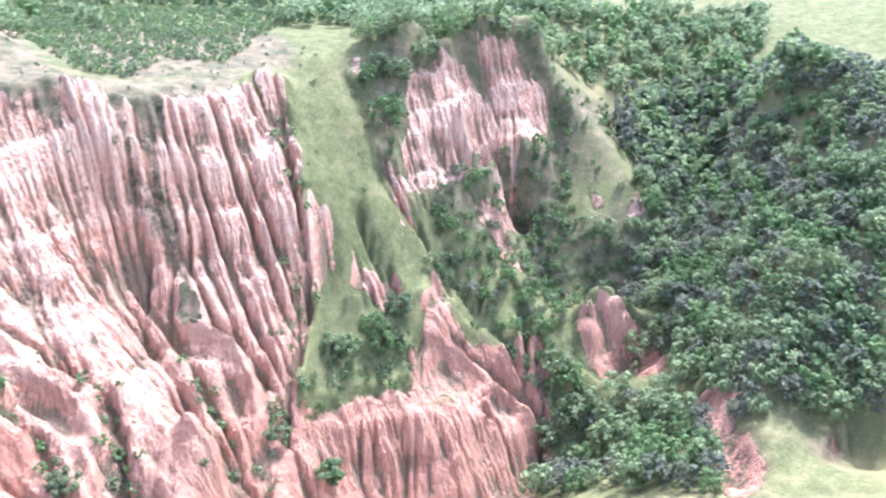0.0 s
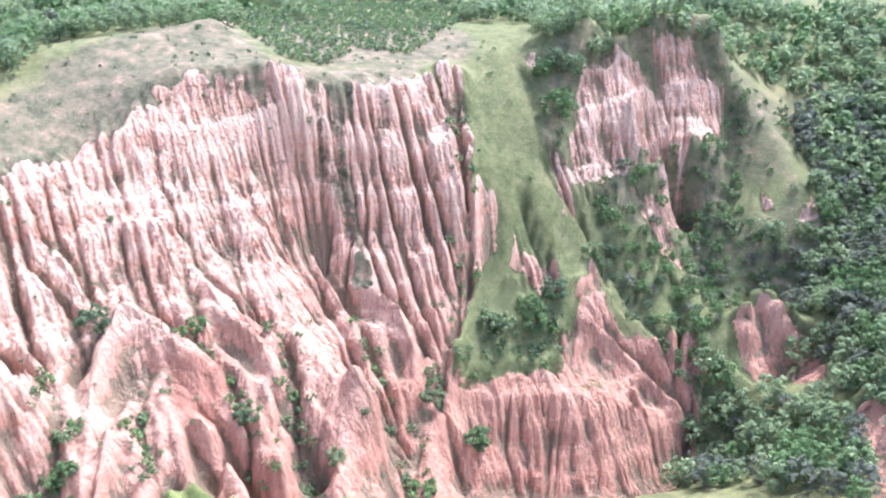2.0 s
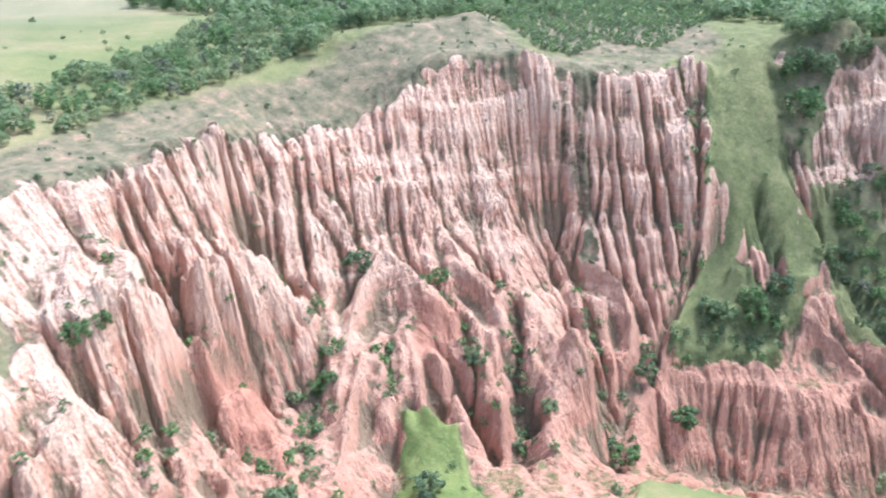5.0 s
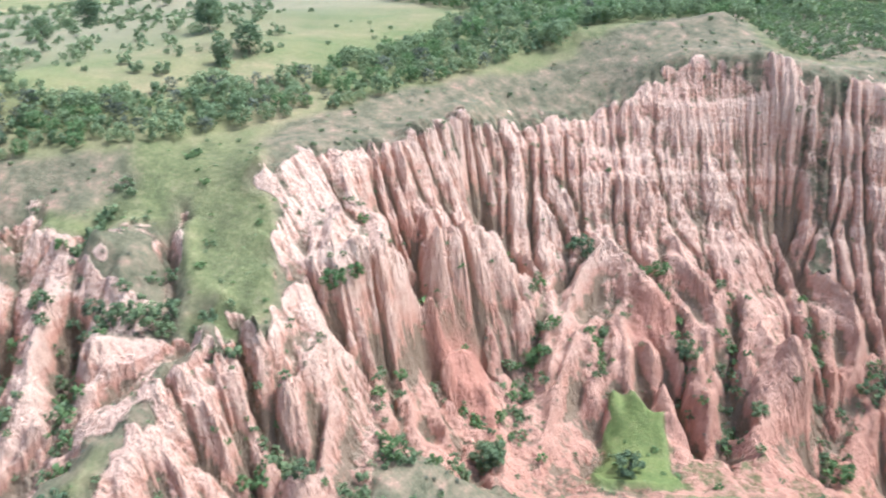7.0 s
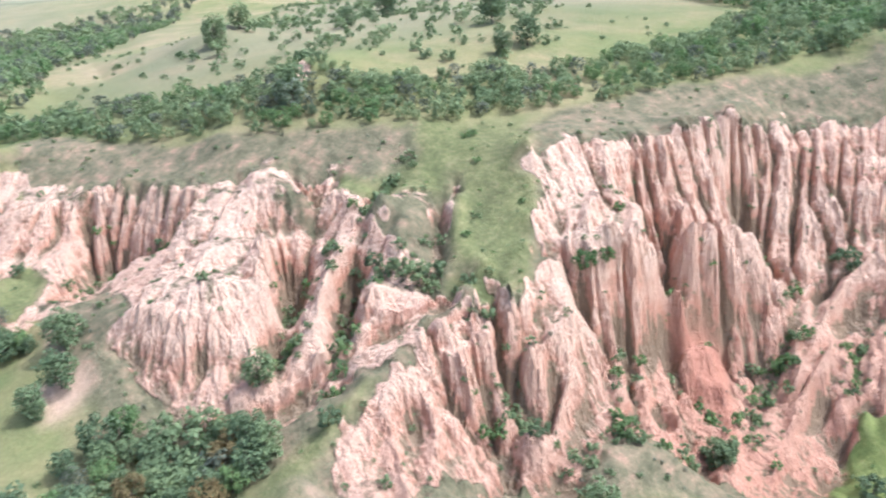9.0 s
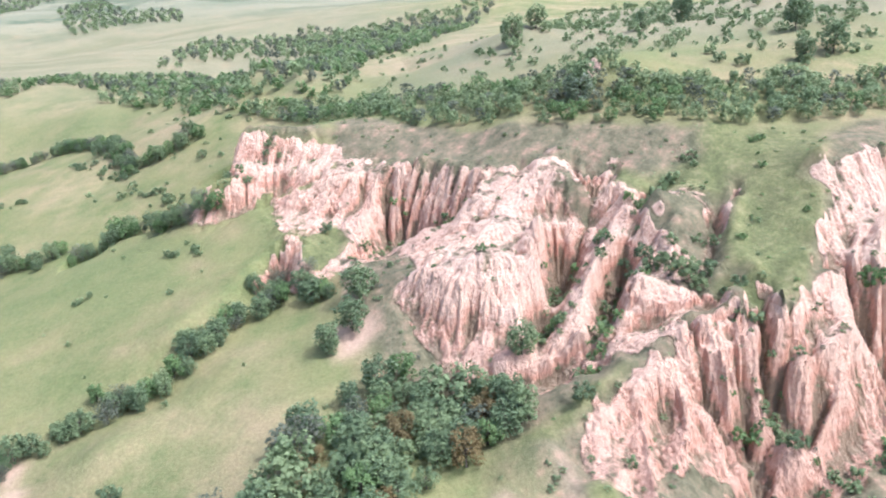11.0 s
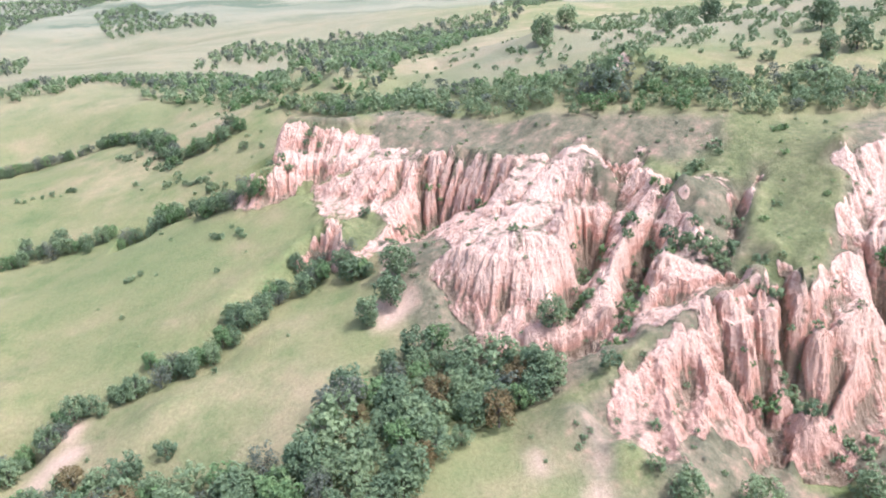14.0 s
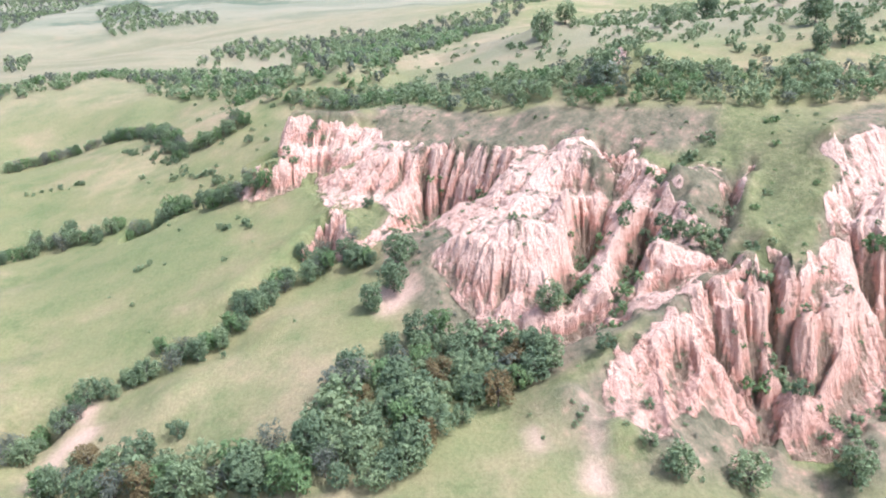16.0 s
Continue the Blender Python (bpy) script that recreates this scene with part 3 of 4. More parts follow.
zone("scrub", (-148, 10), (-143, 20), (-152, 38), (-126, 19), (-133, 16), (-142, 12))
zone("green", (-137, -28), (-140, -23), (-139, -20), (-134, -24))
zone("green", (-189, -72), (-192, -61), (-182, -54), (-172, -64), (-176, -70))

ragged_x, ragged_y = value_noise(CX, CY, 9.0, 4, 21) * 4.5, value_noise(CX, CY, 9.0, 4, 22) * 4.5
cover = {k: np.zeros(core.shape) for k in ("bare", "scrub", "green", "soil", "crag", "slab", "turf", "strip", "fresh")}
for kind, corners in ZONES:
    cover[kind] = np.maximum(cover[kind], within(CX + ragged_x, CY + ragged_y, corners))
cover = {k: soft(v, 9) for k, v in cover.items()}
cover["green"] = np.where(CX < -95, cover["green"] * np.clip((1.05 - steep) / 0.3, 0, 1), cover["green"])
bare = np.maximum(soft(np.clip((steep - 0.66) / 0.3, 0, 1), 3), cover["bare"])
bare = np.where((cover["scrub"] > 0.5) & (steep < 1.7), np.minimum(bare, 0.10) + np.clip(0.28 * value_noise(CX, CY, 9, 4, 31), 0, 1), bare)

# round the butte only its own faces are bare, the rest is stony scrub
corner = (CX > -22) & (CY > 252)
bare = np.where(corner, np.minimum(bare, cover["crag"]), bare)
cover["scrub"] = np.where(corner, np.clip(np.maximum(np.clip((steep - 0.9) / 0.3, 0, 1), cover["scrub"]) - cover["crag"], 0, 1) * (0.62 + 0.35 * value_noise(CX, CY, 14, 3, 91)), cover["scrub"])
cover["green"] = np.where(corner, cover["green"] * (1 - cover["crag"]) * (1 - 0.8 * cover["scrub"]), cover["green"])

SPURS = ("spur_a", "spur_a_side", "spur_b", "spur_c", "spur_d", "spur_z", "low_ridge", "buttress_crest", "ridge_h", "front_spur",
         "left_ridge", "west_cone", "red_mound", "fan_rib", "pinnacle", "wedge", "front_crest", "west_crest", "spur_cone")
GULLIES = ("gully_ab", "gully_bc", "gully_cd", "gully_a", "spur_gully", "dark_gully", "left_cut", "left_gully", "red_hollow_bed",
           "west_hollow", "notch_bed", "wall_foot", "front_gully", "west_gully")
rock = np.clip(soft(bare * (1 - cover["green"]), 1) * 1.6, 0, 1) * (1 - 0.7 * (cover["scrub"] > 0.5))
# rain cuts the flutes back beyond the edge of the flat ground
edge_band = np.clip(soft(np.clip(bare * (1 - cover["green"]), 0, 1), 110) * 2.4, 0, 1) * (1 - soft(cover["green"], 4))
rock = np.where(CX < -30, np.maximum(rock, edge_band), rock)
cover["scrub"] = np.where((CX < -60) & (CY > -60), np.maximum(cover["scrub"], np.clip(blur(bare, 16) * 5, 0, 1) * (1 - cover["green"])), cover["scrub"])
GREAT = ("spur_a", "spur_b", "spur_c", "spur_d", "spur_z", "buttress_crest", "left_ridge", "front_spur", "red_mound", "pinnacle")
spur_d = to_lines(SPURS)
great_d = to_lines(GREAT)
bulk = (0.85 + 0.4 * value_noise(CX, CY, 16, 3, 41)) * (1 - 0.7 * ((CX < -118) & (CY < 45)))
core = core - np.maximum(rock, 0.12) * bulk * (3.6 * (spur_d / 5.5) * np.exp(1 - spur_d / 5.5) + 4.6 * (great_d / 9.0) * np.exp(1 - great_d / 9.0))
d = to_lines(GULLIES)
core = core - (1.0 + 3.8 * rock) * np.exp(-(d / 3.4) ** 2)
d = to_lines(("gully_one", "gully_two"))
core = core - 4.0 * np.exp(-(d / 7.0) ** 2)
# rain wears branching gullies into the bare clay


def wear(z, soft_rock, step, rounds, rate, power):
    """Let water run down a height grid and cut its beds."""
    ny, nx = z.shape
    ids_ = np.arange(z.size).reshape(z.shape)
    r = np.random.default_rng(13)
    for _ in range(rounds):
        zz = np.pad(z + r.standard_normal(z.shape) * 0.06, 1, mode="edge")
        ii = np.pad(ids_, 1, mode="edge")
        best, rec, dist = np.zeros(z.shape), ids_.copy(), np.full(z.shape, step)
        for di in (-1, 0, 1):
            for dj in (-1, 0, 1):
                if di or dj:
                    d = step * math.hypot(di, dj)
                    f = (zz[1:-1, 1:-1] - zz[1 + di:ny + 1 + di, 1 + dj:nx + 1 + dj]) / d
                    more = f > best
                    best, dist = np.where(more, f, best), np.where(more, d, dist)
                    rec = np.where(more, ii[1 + di:ny + 1 + di, 1 + dj:nx + 1 + dj], rec)
        rec = rec.ravel().tolist()
        order = np.argsort(-z.ravel()).tolist()
        area = [1.0] * z.size
        for i in order:
            if rec[i] != i:
                area[rec[i]] += area[i]
        cut = (rate * soft_rock.ravel() * np.minimum(np.array(area), 900.0) ** power / dist.ravel()).tolist()
        flat = z.ravel().tolist()
        for i in reversed(order):
            f = cut[i]
            low = flat[rec[i]]
            if low < flat[i]:
                flat[i] = (flat[i] + f * low) / (1 + f)
        z = np.array(flat).reshape(z.shape)
        z = z + 0.12 * soft_rock * (soft(z) - z)
    return z


HALF = 2 * STEP
coarse = core[::2, ::2] + rock[::2, ::2] * (value_noise(CX, CY, 7, 3, 81) * 1.6)[::2, ::2]
mild = (1 - 0.45 * np.clip((core - 66) / 18, 0, 1))[::2, ::2]
worn = wear(coarse, rock[::2, ::2] * mild, HALF, 8, 0.045, 0.45)
change = worn - core[::2, ::2]
core = core + soft(pick(change, CX, CY, CORE[0], CORE[1], HALF), 1)
core = wear(core + rock * value_noise(CX, CY, 3.0, 2, 82) * 0.7, rock * 0.9, STEP, 3, 0.035, 0.42)
# beds of harder and softer clay: steep bands between gentler ones
lift = value_noise(CX, CY, 60, 3, 51) * 16
core = core + soft(rock, 6) * (0.9 * np.sin((core + lift) * 2 * math.pi / 17.0) + 0.28 * np.sin((core + 0.6 * lift) * 2 * math.pi / 6.0))
wide = soft(core, 8)
gy_, gx_ = np.gradient(wide, STEP)
steep = np.hypot(gx_, gy_)
dx_, dy_ = gx_ / (steep + 1e-3), gy_ / (steep + 1e-3)
n0 = streaks(soft(rng.standard_normal(core.shape), 80), dx_, dy_, STEP, 1.0, 22)
n1 = streaks(soft(rng.standard_normal(core.shape), 18), dx_, dy_, STEP, 0.8, 12)
n2 = streaks(soft(rng.standard_normal(core.shape), 4), dx_, dy_, STEP, 0.5, 7)
n3 = streaks(soft(rng.standard_normal(core.shape), 1), dx_, dy_, STEP, 0.5, 7)


def ribs(n, times):
    """Sharp ribs and sharp gullies: 0 on a rib, -1 in a gully."""
    return np.abs(np.arcsin(np.sin(n * times))) * (2 / math.pi) - 1


slab = (1 - 0.85 * cover["slab"]) * np.where(CY > 85, 0.5 + 0.5 * np.clip((core - 48) / 20, 0, 1), 1)
calm_d = to_lines(GREAT + ("grass_tongue_edge", "notch"))
tame = np.clip(steep / 1.0, 0.6, 1) * (0.42 + 0.58 * np.clip(calm_d / 12.0, 0, 1))
deep = 0.75 + 0.5 * value_noise(CX, CY, 30, 2, 61)
upper = np.clip((core + 8 * value_noise(CX, CY, 25, 2, 71) - 70) / 18, 0, 1)
out = rock * tame * ((1.3 - 0.95 * upper) * (ribs(n0, 1.5) + 0.5) + deep * (0.75 * (1 - 0.45 * upper) * (ribs(n1, 1.6) + 0.45) + 0.6 * (ribs(n2, 1.6) + 0.4)) + 0.38 * (ribs(n3, 1.4) + 0.4))
out = out * slab
core_z = pick(core, CX + dx_ * out, CY + dy_ * out, CORE[0], CORE[1], STEP)
# what the gullies took, the slope as a whole keeps: its mean stays on the drawn faces
keep = blur(rock * (base - core_z), 9) / (blur(rock, 9) + 0.03)
core_z = core_z + 0.55 * soft(rock, 6) * np.clip(keep, -3, 6)


def settle(z, n, share):
    """Bring the worn land back to the drawn crests and beds, fading out to both sides."""
    held, value = hold(CORE[0], CORE[1], len(cx), len(cy), STEP, GULLIES)
    on = (held > 0) * 1.0
    return z + share * blur(on * (value - z), n) / (blur(on, n) + 0.012)


core_z = settle(settle(settle(core_z, 7, 0.9), 3, 0.9), 2, 0.8)
rough = value_noise(CX, CY, 9.0, 4, 3) * 0.5 + value_noise(CX, CY, 2.5, 2, 5) * 0.2
core_z = core_z + rough * (0.35 + rock) + rock * 0.3 * ribs(n1, 1.6)
bare = np.clip(bare + 1.3 * bare * (1 - np.minimum(bare, 1)) * n1, 0, 1) * (1 - cover["green"])
fall_y, fall_x = np.gradient(soft(core_z, 3), STEP)
fall = np.hypot(fall_x, fall_y)
torn = np.clip((fall - 1.45 + 0.35 * n1 + 0.2 * n2) / 0.5, 0, 1)
turfed = (CX > -50) | ((CY > 180) & (cover["green"] > 0.2))
bare = np.maximum(bare, np.where(turfed, np.clip((fall - 2.0 + 0.4 * n1) / 0.5, 0, 1) * ~corner, torn))
bare = np.where(~corner & (blur(bare, 7) < 0.2) & (cover["bare"] < 0.5), 0, bare)
bare = np.where((CX > -70) & (CY > 180) & ~corner & (blur(cover["green"], 9) > 0.4) & (blur(bare, 13) < 0.45), 0, bare)
teeth = np.exp(-(to_lines(("main_rim", "west_ledge", "grass_tongue_edge", "front_edge")) / 6.5) ** 2)
bare = np.clip(bare - np.where(corner, 0, teeth * (0.30 - 0.30 * n1 - 0.16 * n2)), 0, 1)
bare = np.where(corner, bare, bare * (0.42 + 0.58 * np.clip((fall - 0.30 + 0.3 * value_noise(CX, CY, 4, 4, 93)) / 0.45, 0, 1)))
strip = cover["strip"] * np.clip(0.75 + 0.5 * value_noise(CX, CY, 5, 3, 97), 0, 1)
bare = bare * (1 - np.maximum(cover["turf"], 0.85 * strip))
cover["scrub"] = np.maximum(cover["scrub"], 0.6 * strip)
cover["green"] = np.maximum(cover["green"], 0.6 * strip)
m = (CX > CORE[0] + 12) & (CX < CORE[2] - 12) & (CY > CORE[1] + 12) & (CY < CORE[3] - 12)
fade = soft(m.astype(float), 30)
core_z = core * (1 - fade) + core_z * fade
ix, iy = np.searchsorted(xs, CORE[0] - 0.01), np.searchsorted(ys, CORE[1] - 0.01)
Z[iy:iy + len(cy), ix:ix + len(cx)] = core_z
outer = np.maximum.reduce([CORE[0] - GX, GX - CORE[2], CORE[1] - GY, GY - CORE[3], np.zeros_like(GX)])
Z += np.clip(outer / 120, 0, 1) * value_noise(GX, GY, 150.0, 4, 9) * 10
Z += np.clip((outer - 500) / 600, 0, 1) * value_noise(GX, GY, 900.0, 3, 19) * 12
BARE = np.zeros_like(Z)
BARE[iy:iy + len(cy), ix:ix + len(cx)] = bare * fade
DRY = np.clip((-330 - GX) / 380, 0, 1) * np.clip((160 - GY) / 200, 0, 1)
DRY = np.maximum(DRY, np.clip((-215 - GX) / 90, 0, 1) * np.clip((Z - 82) / 12, 0, 1))
FIELDS = np.clip((np.hypot(GX, GY) - 1450) / 300, 0, 1)
SCRUB, SOIL, LUSH = np.zeros_like(Z), np.zeros_like(Z), np.clip((GY - 300) / 40, 0, 1) * np.clip((GX + 330) / 60, 0, 1) * np.clip((900 - GY) / 200, 0, 1)
RIB, SLAB, FRESH_GRASS = np.zeros_like(Z), np.zeros_like(Z), np.zeros_like(Z)
FRESH_GRASS[iy:iy + len(cy), ix:ix + len(cx)] = cover["fresh"] * fade
SLAB[iy:iy + len(cy), ix:ix + len(cx)] = cover["slab"] * fade
# negative in hollows, positive on ribs; rock colour takes its painted shade from it
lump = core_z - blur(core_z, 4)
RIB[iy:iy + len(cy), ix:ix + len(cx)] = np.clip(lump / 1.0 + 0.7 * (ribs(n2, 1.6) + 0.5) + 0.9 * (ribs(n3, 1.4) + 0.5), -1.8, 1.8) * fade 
hillside = soft(((CY > 175) & (CX > -180)) * 1.0, 12) * np.clip(0.85 + 0.5 * value_noise(CX, CY, 18, 3, 95), 0, 1)
LUSH[iy:iy + len(cy), ix:ix + len(cx)] = np.maximum(cover["green"], hillside) * fade
SCRUB[iy:iy + len(cy), ix:ix + len(cx)] = cover["scrub"] * fade
SOIL[iy:iy + len(cy), ix:ix + len(cx)] = cover["soil"] * fade


def land_height(x, y):
    i, j = np.clip(np.searchsorted(xs, x) - 1, 0, len(xs) - 2), np.clip(np.searchsorted(ys, y) - 1, 0, len(ys) - 2)
    u, v = (x - xs[i]) / (xs[i + 1] - xs[i]), (y - ys[j]) / (ys[j + 1] - ys[j])
    return float((Z[j, i] * (1 - u) + Z[j, i + 1] * u) * (1 - v) + (Z[j + 1, i] * (1 - u) + Z[j + 1, i + 1] * u) * v)


def sheet(name, where, faces, fields, mat, smooth=True):
    used = np.unique(faces)
    index = np.zeros(where[0].size, np.int32)
    index[used] = np.arange(len(used))
    me = bpy.data.meshes.new(name)
    me.vertices.add(len(used))
    co = np.stack([w.ravel()[used] for w in where], 1).astype(np.float32)
    me.vertices.foreach_set("co", co.ravel())
    f = index[faces].astype(np.int32)
    me.loops.add(f.size)
    me.loops.foreach_set("vertex_index", f.ravel())
    me.polygons.add(len(f))
    me.polygons.foreach_set("loop_start", np.arange(0, f.size, 4, dtype=np.int32))
    me.polygons.foreach_set("use_smooth", np.full(len(f), smooth))
    me.update(calc_edges=True)
    for key, field_of in fields.items():
        at = me.attributes.new(key, "FLOAT", "POINT")
        at.data.foreach_set("value", field_of.ravel()[used].astype(np.float32))
    me.materials.append(mat)
    return new(name, me)


FIELDS_OF = {"bare": BARE, "scrub": SCRUB, "soil": SOIL, "lush": LUSH, "dry": DRY, "fields": FIELDS, "rib": RIB, "slab": SLAB, "fresh": FRESH_GRASS}
ids = np.arange(Z.size).reshape(Z.shape)
four = lambda g, n=1: np.stack([g[:-n:n, :-n:n], g[:-n:n, n::n], g[n::n, n::n], g[n::n, :-n:n]], -1)
cell = four(ids)
is_rock = BARE.ravel()[cell].mean(-1) > 0.3
# blocks of three by three cells inside the core that hold no clay nor touch any
bx, by = (len(cx) - 1) // 3, (len(cy) - 1) // 3
core_rock = is_rock[iy:iy + by * 3, ix:ix + bx * 3].reshape(by, 3, bx, 3).any((1, 3))
near_rock = np.pad(core_rock, 1)
plain = ~np.any([near_rock[i:i + by, j:j + bx] for i in range(3) for j in range(3)], 0)
corners_of = ids[iy:iy + by * 3 + 1, ix:ix + bx * 3 + 1]
for j, i in zip(*np.nonzero(plain)):
    v, u = iy + 3 * j, ix + 3 * i
    for k in (1, 2):
        for row_ in (v, v + 3):
            Z[row_, u + k] = Z[row_, u] + (Z[row_, u + 3] - Z[row_, u]) * k / 3
        for col_ in (u, u + 3):
            Z[v + k, col_] = Z[v, col_] + (Z[v + 3, col_] - Z[v, col_]) * k / 3
wide_cells = four(corners_of, 3)[plain]
in_block = np.zeros(is_rock.shape, bool)
in_block[iy:iy + by * 3, ix:ix + bx * 3] = np.repeat(np.repeat(plain, 3, 0), 3, 1)
ground_faces = np.concatenate([cell[~is_rock & ~in_block], wide_cells])
tagged(sheet("ground", (GX, GY, Z), ground_faces, FIELDS_OF, GRASS), "dry green grassland rolling over hills and valley floor", "ground", kind="structure")


def finer(g):
    """A grid at half the spacing, straight between its old points."""
    out = np.zeros((2 * g.shape[0] - 1, 2 * g.shape[1] - 1), np.float32)
    out[::2, ::2] = g
    out[1::2, ::2] = (g[1:] + g[:-1]) / 2
    out[:, 1::2] = (out[:, 2::2] + out[:, :-2:2]) / 2
    return out


span = (slice(iy, iy + len(cy)), slice(ix, ix + len(cx)))
half = STEP / 2
fx, fy = np.meshgrid(CORE[0] + np.arange(2 * len(cx) - 1) * half, CORE[1] + np.arange(2 * len(cy) - 1) * half)
FINE_OF = {k: finer(v[span]) for k, v in FIELDS_OF.items()}
n4 = streaks(soft(rng.standard_normal(fx.shape), 2), finer(dx_), finer(dy_), half, 0.4, 5)
rock_cells = is_rock[iy:iy + len(cy) - 1, ix:ix + len(cx) - 1]
depth_in = np.clip((finer(soft(np.pad(rock_cells, ((0, 1), (0, 1))) * 1.0, 3)) - 0.72) / 0.25, 0, 1)
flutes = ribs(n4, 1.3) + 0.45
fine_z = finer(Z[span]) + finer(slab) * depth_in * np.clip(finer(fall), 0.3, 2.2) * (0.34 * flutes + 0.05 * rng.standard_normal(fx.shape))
# fine flutes join the rib field, so their hollows are painted darker too
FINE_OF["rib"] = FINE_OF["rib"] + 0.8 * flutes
fine_ids = np.arange(fx.size).reshape(fx.shape)
quads = four(fine_ids)[np.repeat(np.repeat(rock_cells, 2, 0), 2, 1)]
# the cliffs, each round its own centre
CLIFFS = {"cliff_main": ((-128, 125), (-85, 190), "tall pink clay wall cut by deep rain flutes"),
          "cliff_spurs": ((-85, 140), (-60, 165), "pointed red clay spurs below the great wall"),
          "cliff_front": ((-98, 30), (-100, 5), "broken pale and red clay cliffs below the grass tongue"),
          "cliff_west": ((-165, -20), (-205, -55), "pink fluted clay cliffs under the wooded edge"),
          "cliff_buttress": ((5, 200), (-20, 205), "red clay buttress with a grassy crest"),
          "cliff_butte": ((15, 290), (-5, 275), "pink clay butte rising from dark woods"),
          "cliff_pinnacle": ((50, 235), (50, 225), "lone red clay pinnacle standing among trees"),
          "cliff_knoll": ((72, 180), (70, 190), "small bare red outcrop beside a grassy knoll")}
mid_x, mid_y = fx.ravel()[quads[:, 0]], fy.ravel()[quads[:, 0]]
near_to = np.argmin([np.minimum(np.hypot(mid_x - a[0], mid_y - a[1]), np.hypot(mid_x - b[0], mid_y - b[1])) for a, b, _ in CLIFFS.values()], 0)
for k, (name, (_, _, label)) in enumerate(CLIFFS.items()):
    mine = near_to == k
    if mine.any():
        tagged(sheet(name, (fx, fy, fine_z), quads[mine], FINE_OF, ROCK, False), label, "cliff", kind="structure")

# ---- plants ----


def leaf_material(name, *tones):
    m, tree, b = material(name, 0.7, 0.25)
    info = node(tree, "ObjectInfo")
    geo = node(tree, "NewGeometry")
    both = node(tree, "Math")
    both.operation = "ADD"
    half = node(tree, "Math")
    half.operation = "MULTIPLY"
    half.inputs[1].default_value = 0.45
    tree.links.new(geo.outputs["Random Per Island"], half.inputs[0])
    tree.links.new(info.outputs["Random"], both.inputs[0])
    tree.links.new(half.outputs[0], both.inputs[1])
    wide = noise_node(tree, place(tree), 0.06, 3, 0.6)
    mul = node(tree, "Math")
    mul.operation = "MULTIPLY"
    tree.links.new(both.outputs[0], mul.inputs[0])
    tree.links.new(wide, mul.inputs[1])
    c = ramp(tree, mul.outputs[0], *[(0.08 + 0.75 * k / max(1, len(tones) - 1), t) for k, t in enumerate(tones)])
    tree.links.new(c, b.inputs["Base Color"])
    t = node(tree, "BsdfTranslucent")
    tree.links.new(c, t.inputs["Color"])
    mx = node(tree, "MixShader")
    mx.inputs[0].default_value = 0.42
    tree.links.new(b.outputs[0], mx.inputs[1])
    tree.links.new(t.outputs[0], mx.inputs[2])
    tree.links.new(mx.outputs[0], tree.nodes["Material Output"].inputs[0])
    return m


def bark_material():
    m, tree, b = material("bark", 0.95, 0.1)
    n = noise_node(tree, place(tree), 3.0, 5, 0.7, (1, 1, 0.25))
    tree.links.new(ramp(tree, n, (0.3, (0.06, 0.045, 0.035)), (0.7, (0.17, 0.14, 0.115))), b.inputs["Base Color"])
    bump(tree, b, n, 0.6, 0.1)
    return m


BARK = bark_material()
LEAF_DARK = leaf_material("dark_leaves", (0.128, 0.168, 0.092), (0.192, 0.240, 0.122), (0.268, 0.310, 0.155))
LEAF_FRESH = leaf_material("fresh_leaves", (0.115, 0.172, 0.070), (0.170, 0.240, 0.095), (0.225, 0.285, 0.125))
LEAF_RUST = leaf_material("rusty_leaves", (0.17, 0.13, 0.06), (0.26, 0.18, 0.08))
LEAF_GREY = leaf_material("grey_twigs", (0.125, 0.135, 0.095), (0.20, 0.20, 0.15))
BLOSSOM = leaf_material("white_blossom", (0.11, 0.15, 0.085), (0.14, 0.18, 0.10), (0.20, 0.23, 0.15), (0.70, 0.69, 0.63))


def raw_mesh(name, verts, faces, mat, smooth=False):
    me = bpy.data.meshes.new(name)
    me.from_pydata([tuple(v) for v in verts], [], faces)
    if smooth:
        me.polygons.foreach_set("use_smooth", [True] * len(me.polygons))
    me.materials.append(mat)
    me.update()
    return me


def tube(path, radii, sides=6):
    """A tapering tube along a path."""
    verts, faces = [], []
    for k, (p, r) in enumerate(zip(path, radii)):
        ahead = Vector(path[min(k + 1, len(path) - 1)]) - Vector(path[max(k - 1, 0)])
        q = ahead.to_track_quat("Z", "Y")
        for s in range(sides):
            a = 2 * math.pi * s / sides
            verts.append(Vector(p) + q @ Vector((math.cos(a) * r, math.sin(a) * r, 0)))
    for k in range(len(path) - 1):
        for s in range(sides):
            a, b = k * sides + s, k * sides + (s + 1) % sides
            faces.append((a, b, b + sides, a + sides))
    return verts, faces


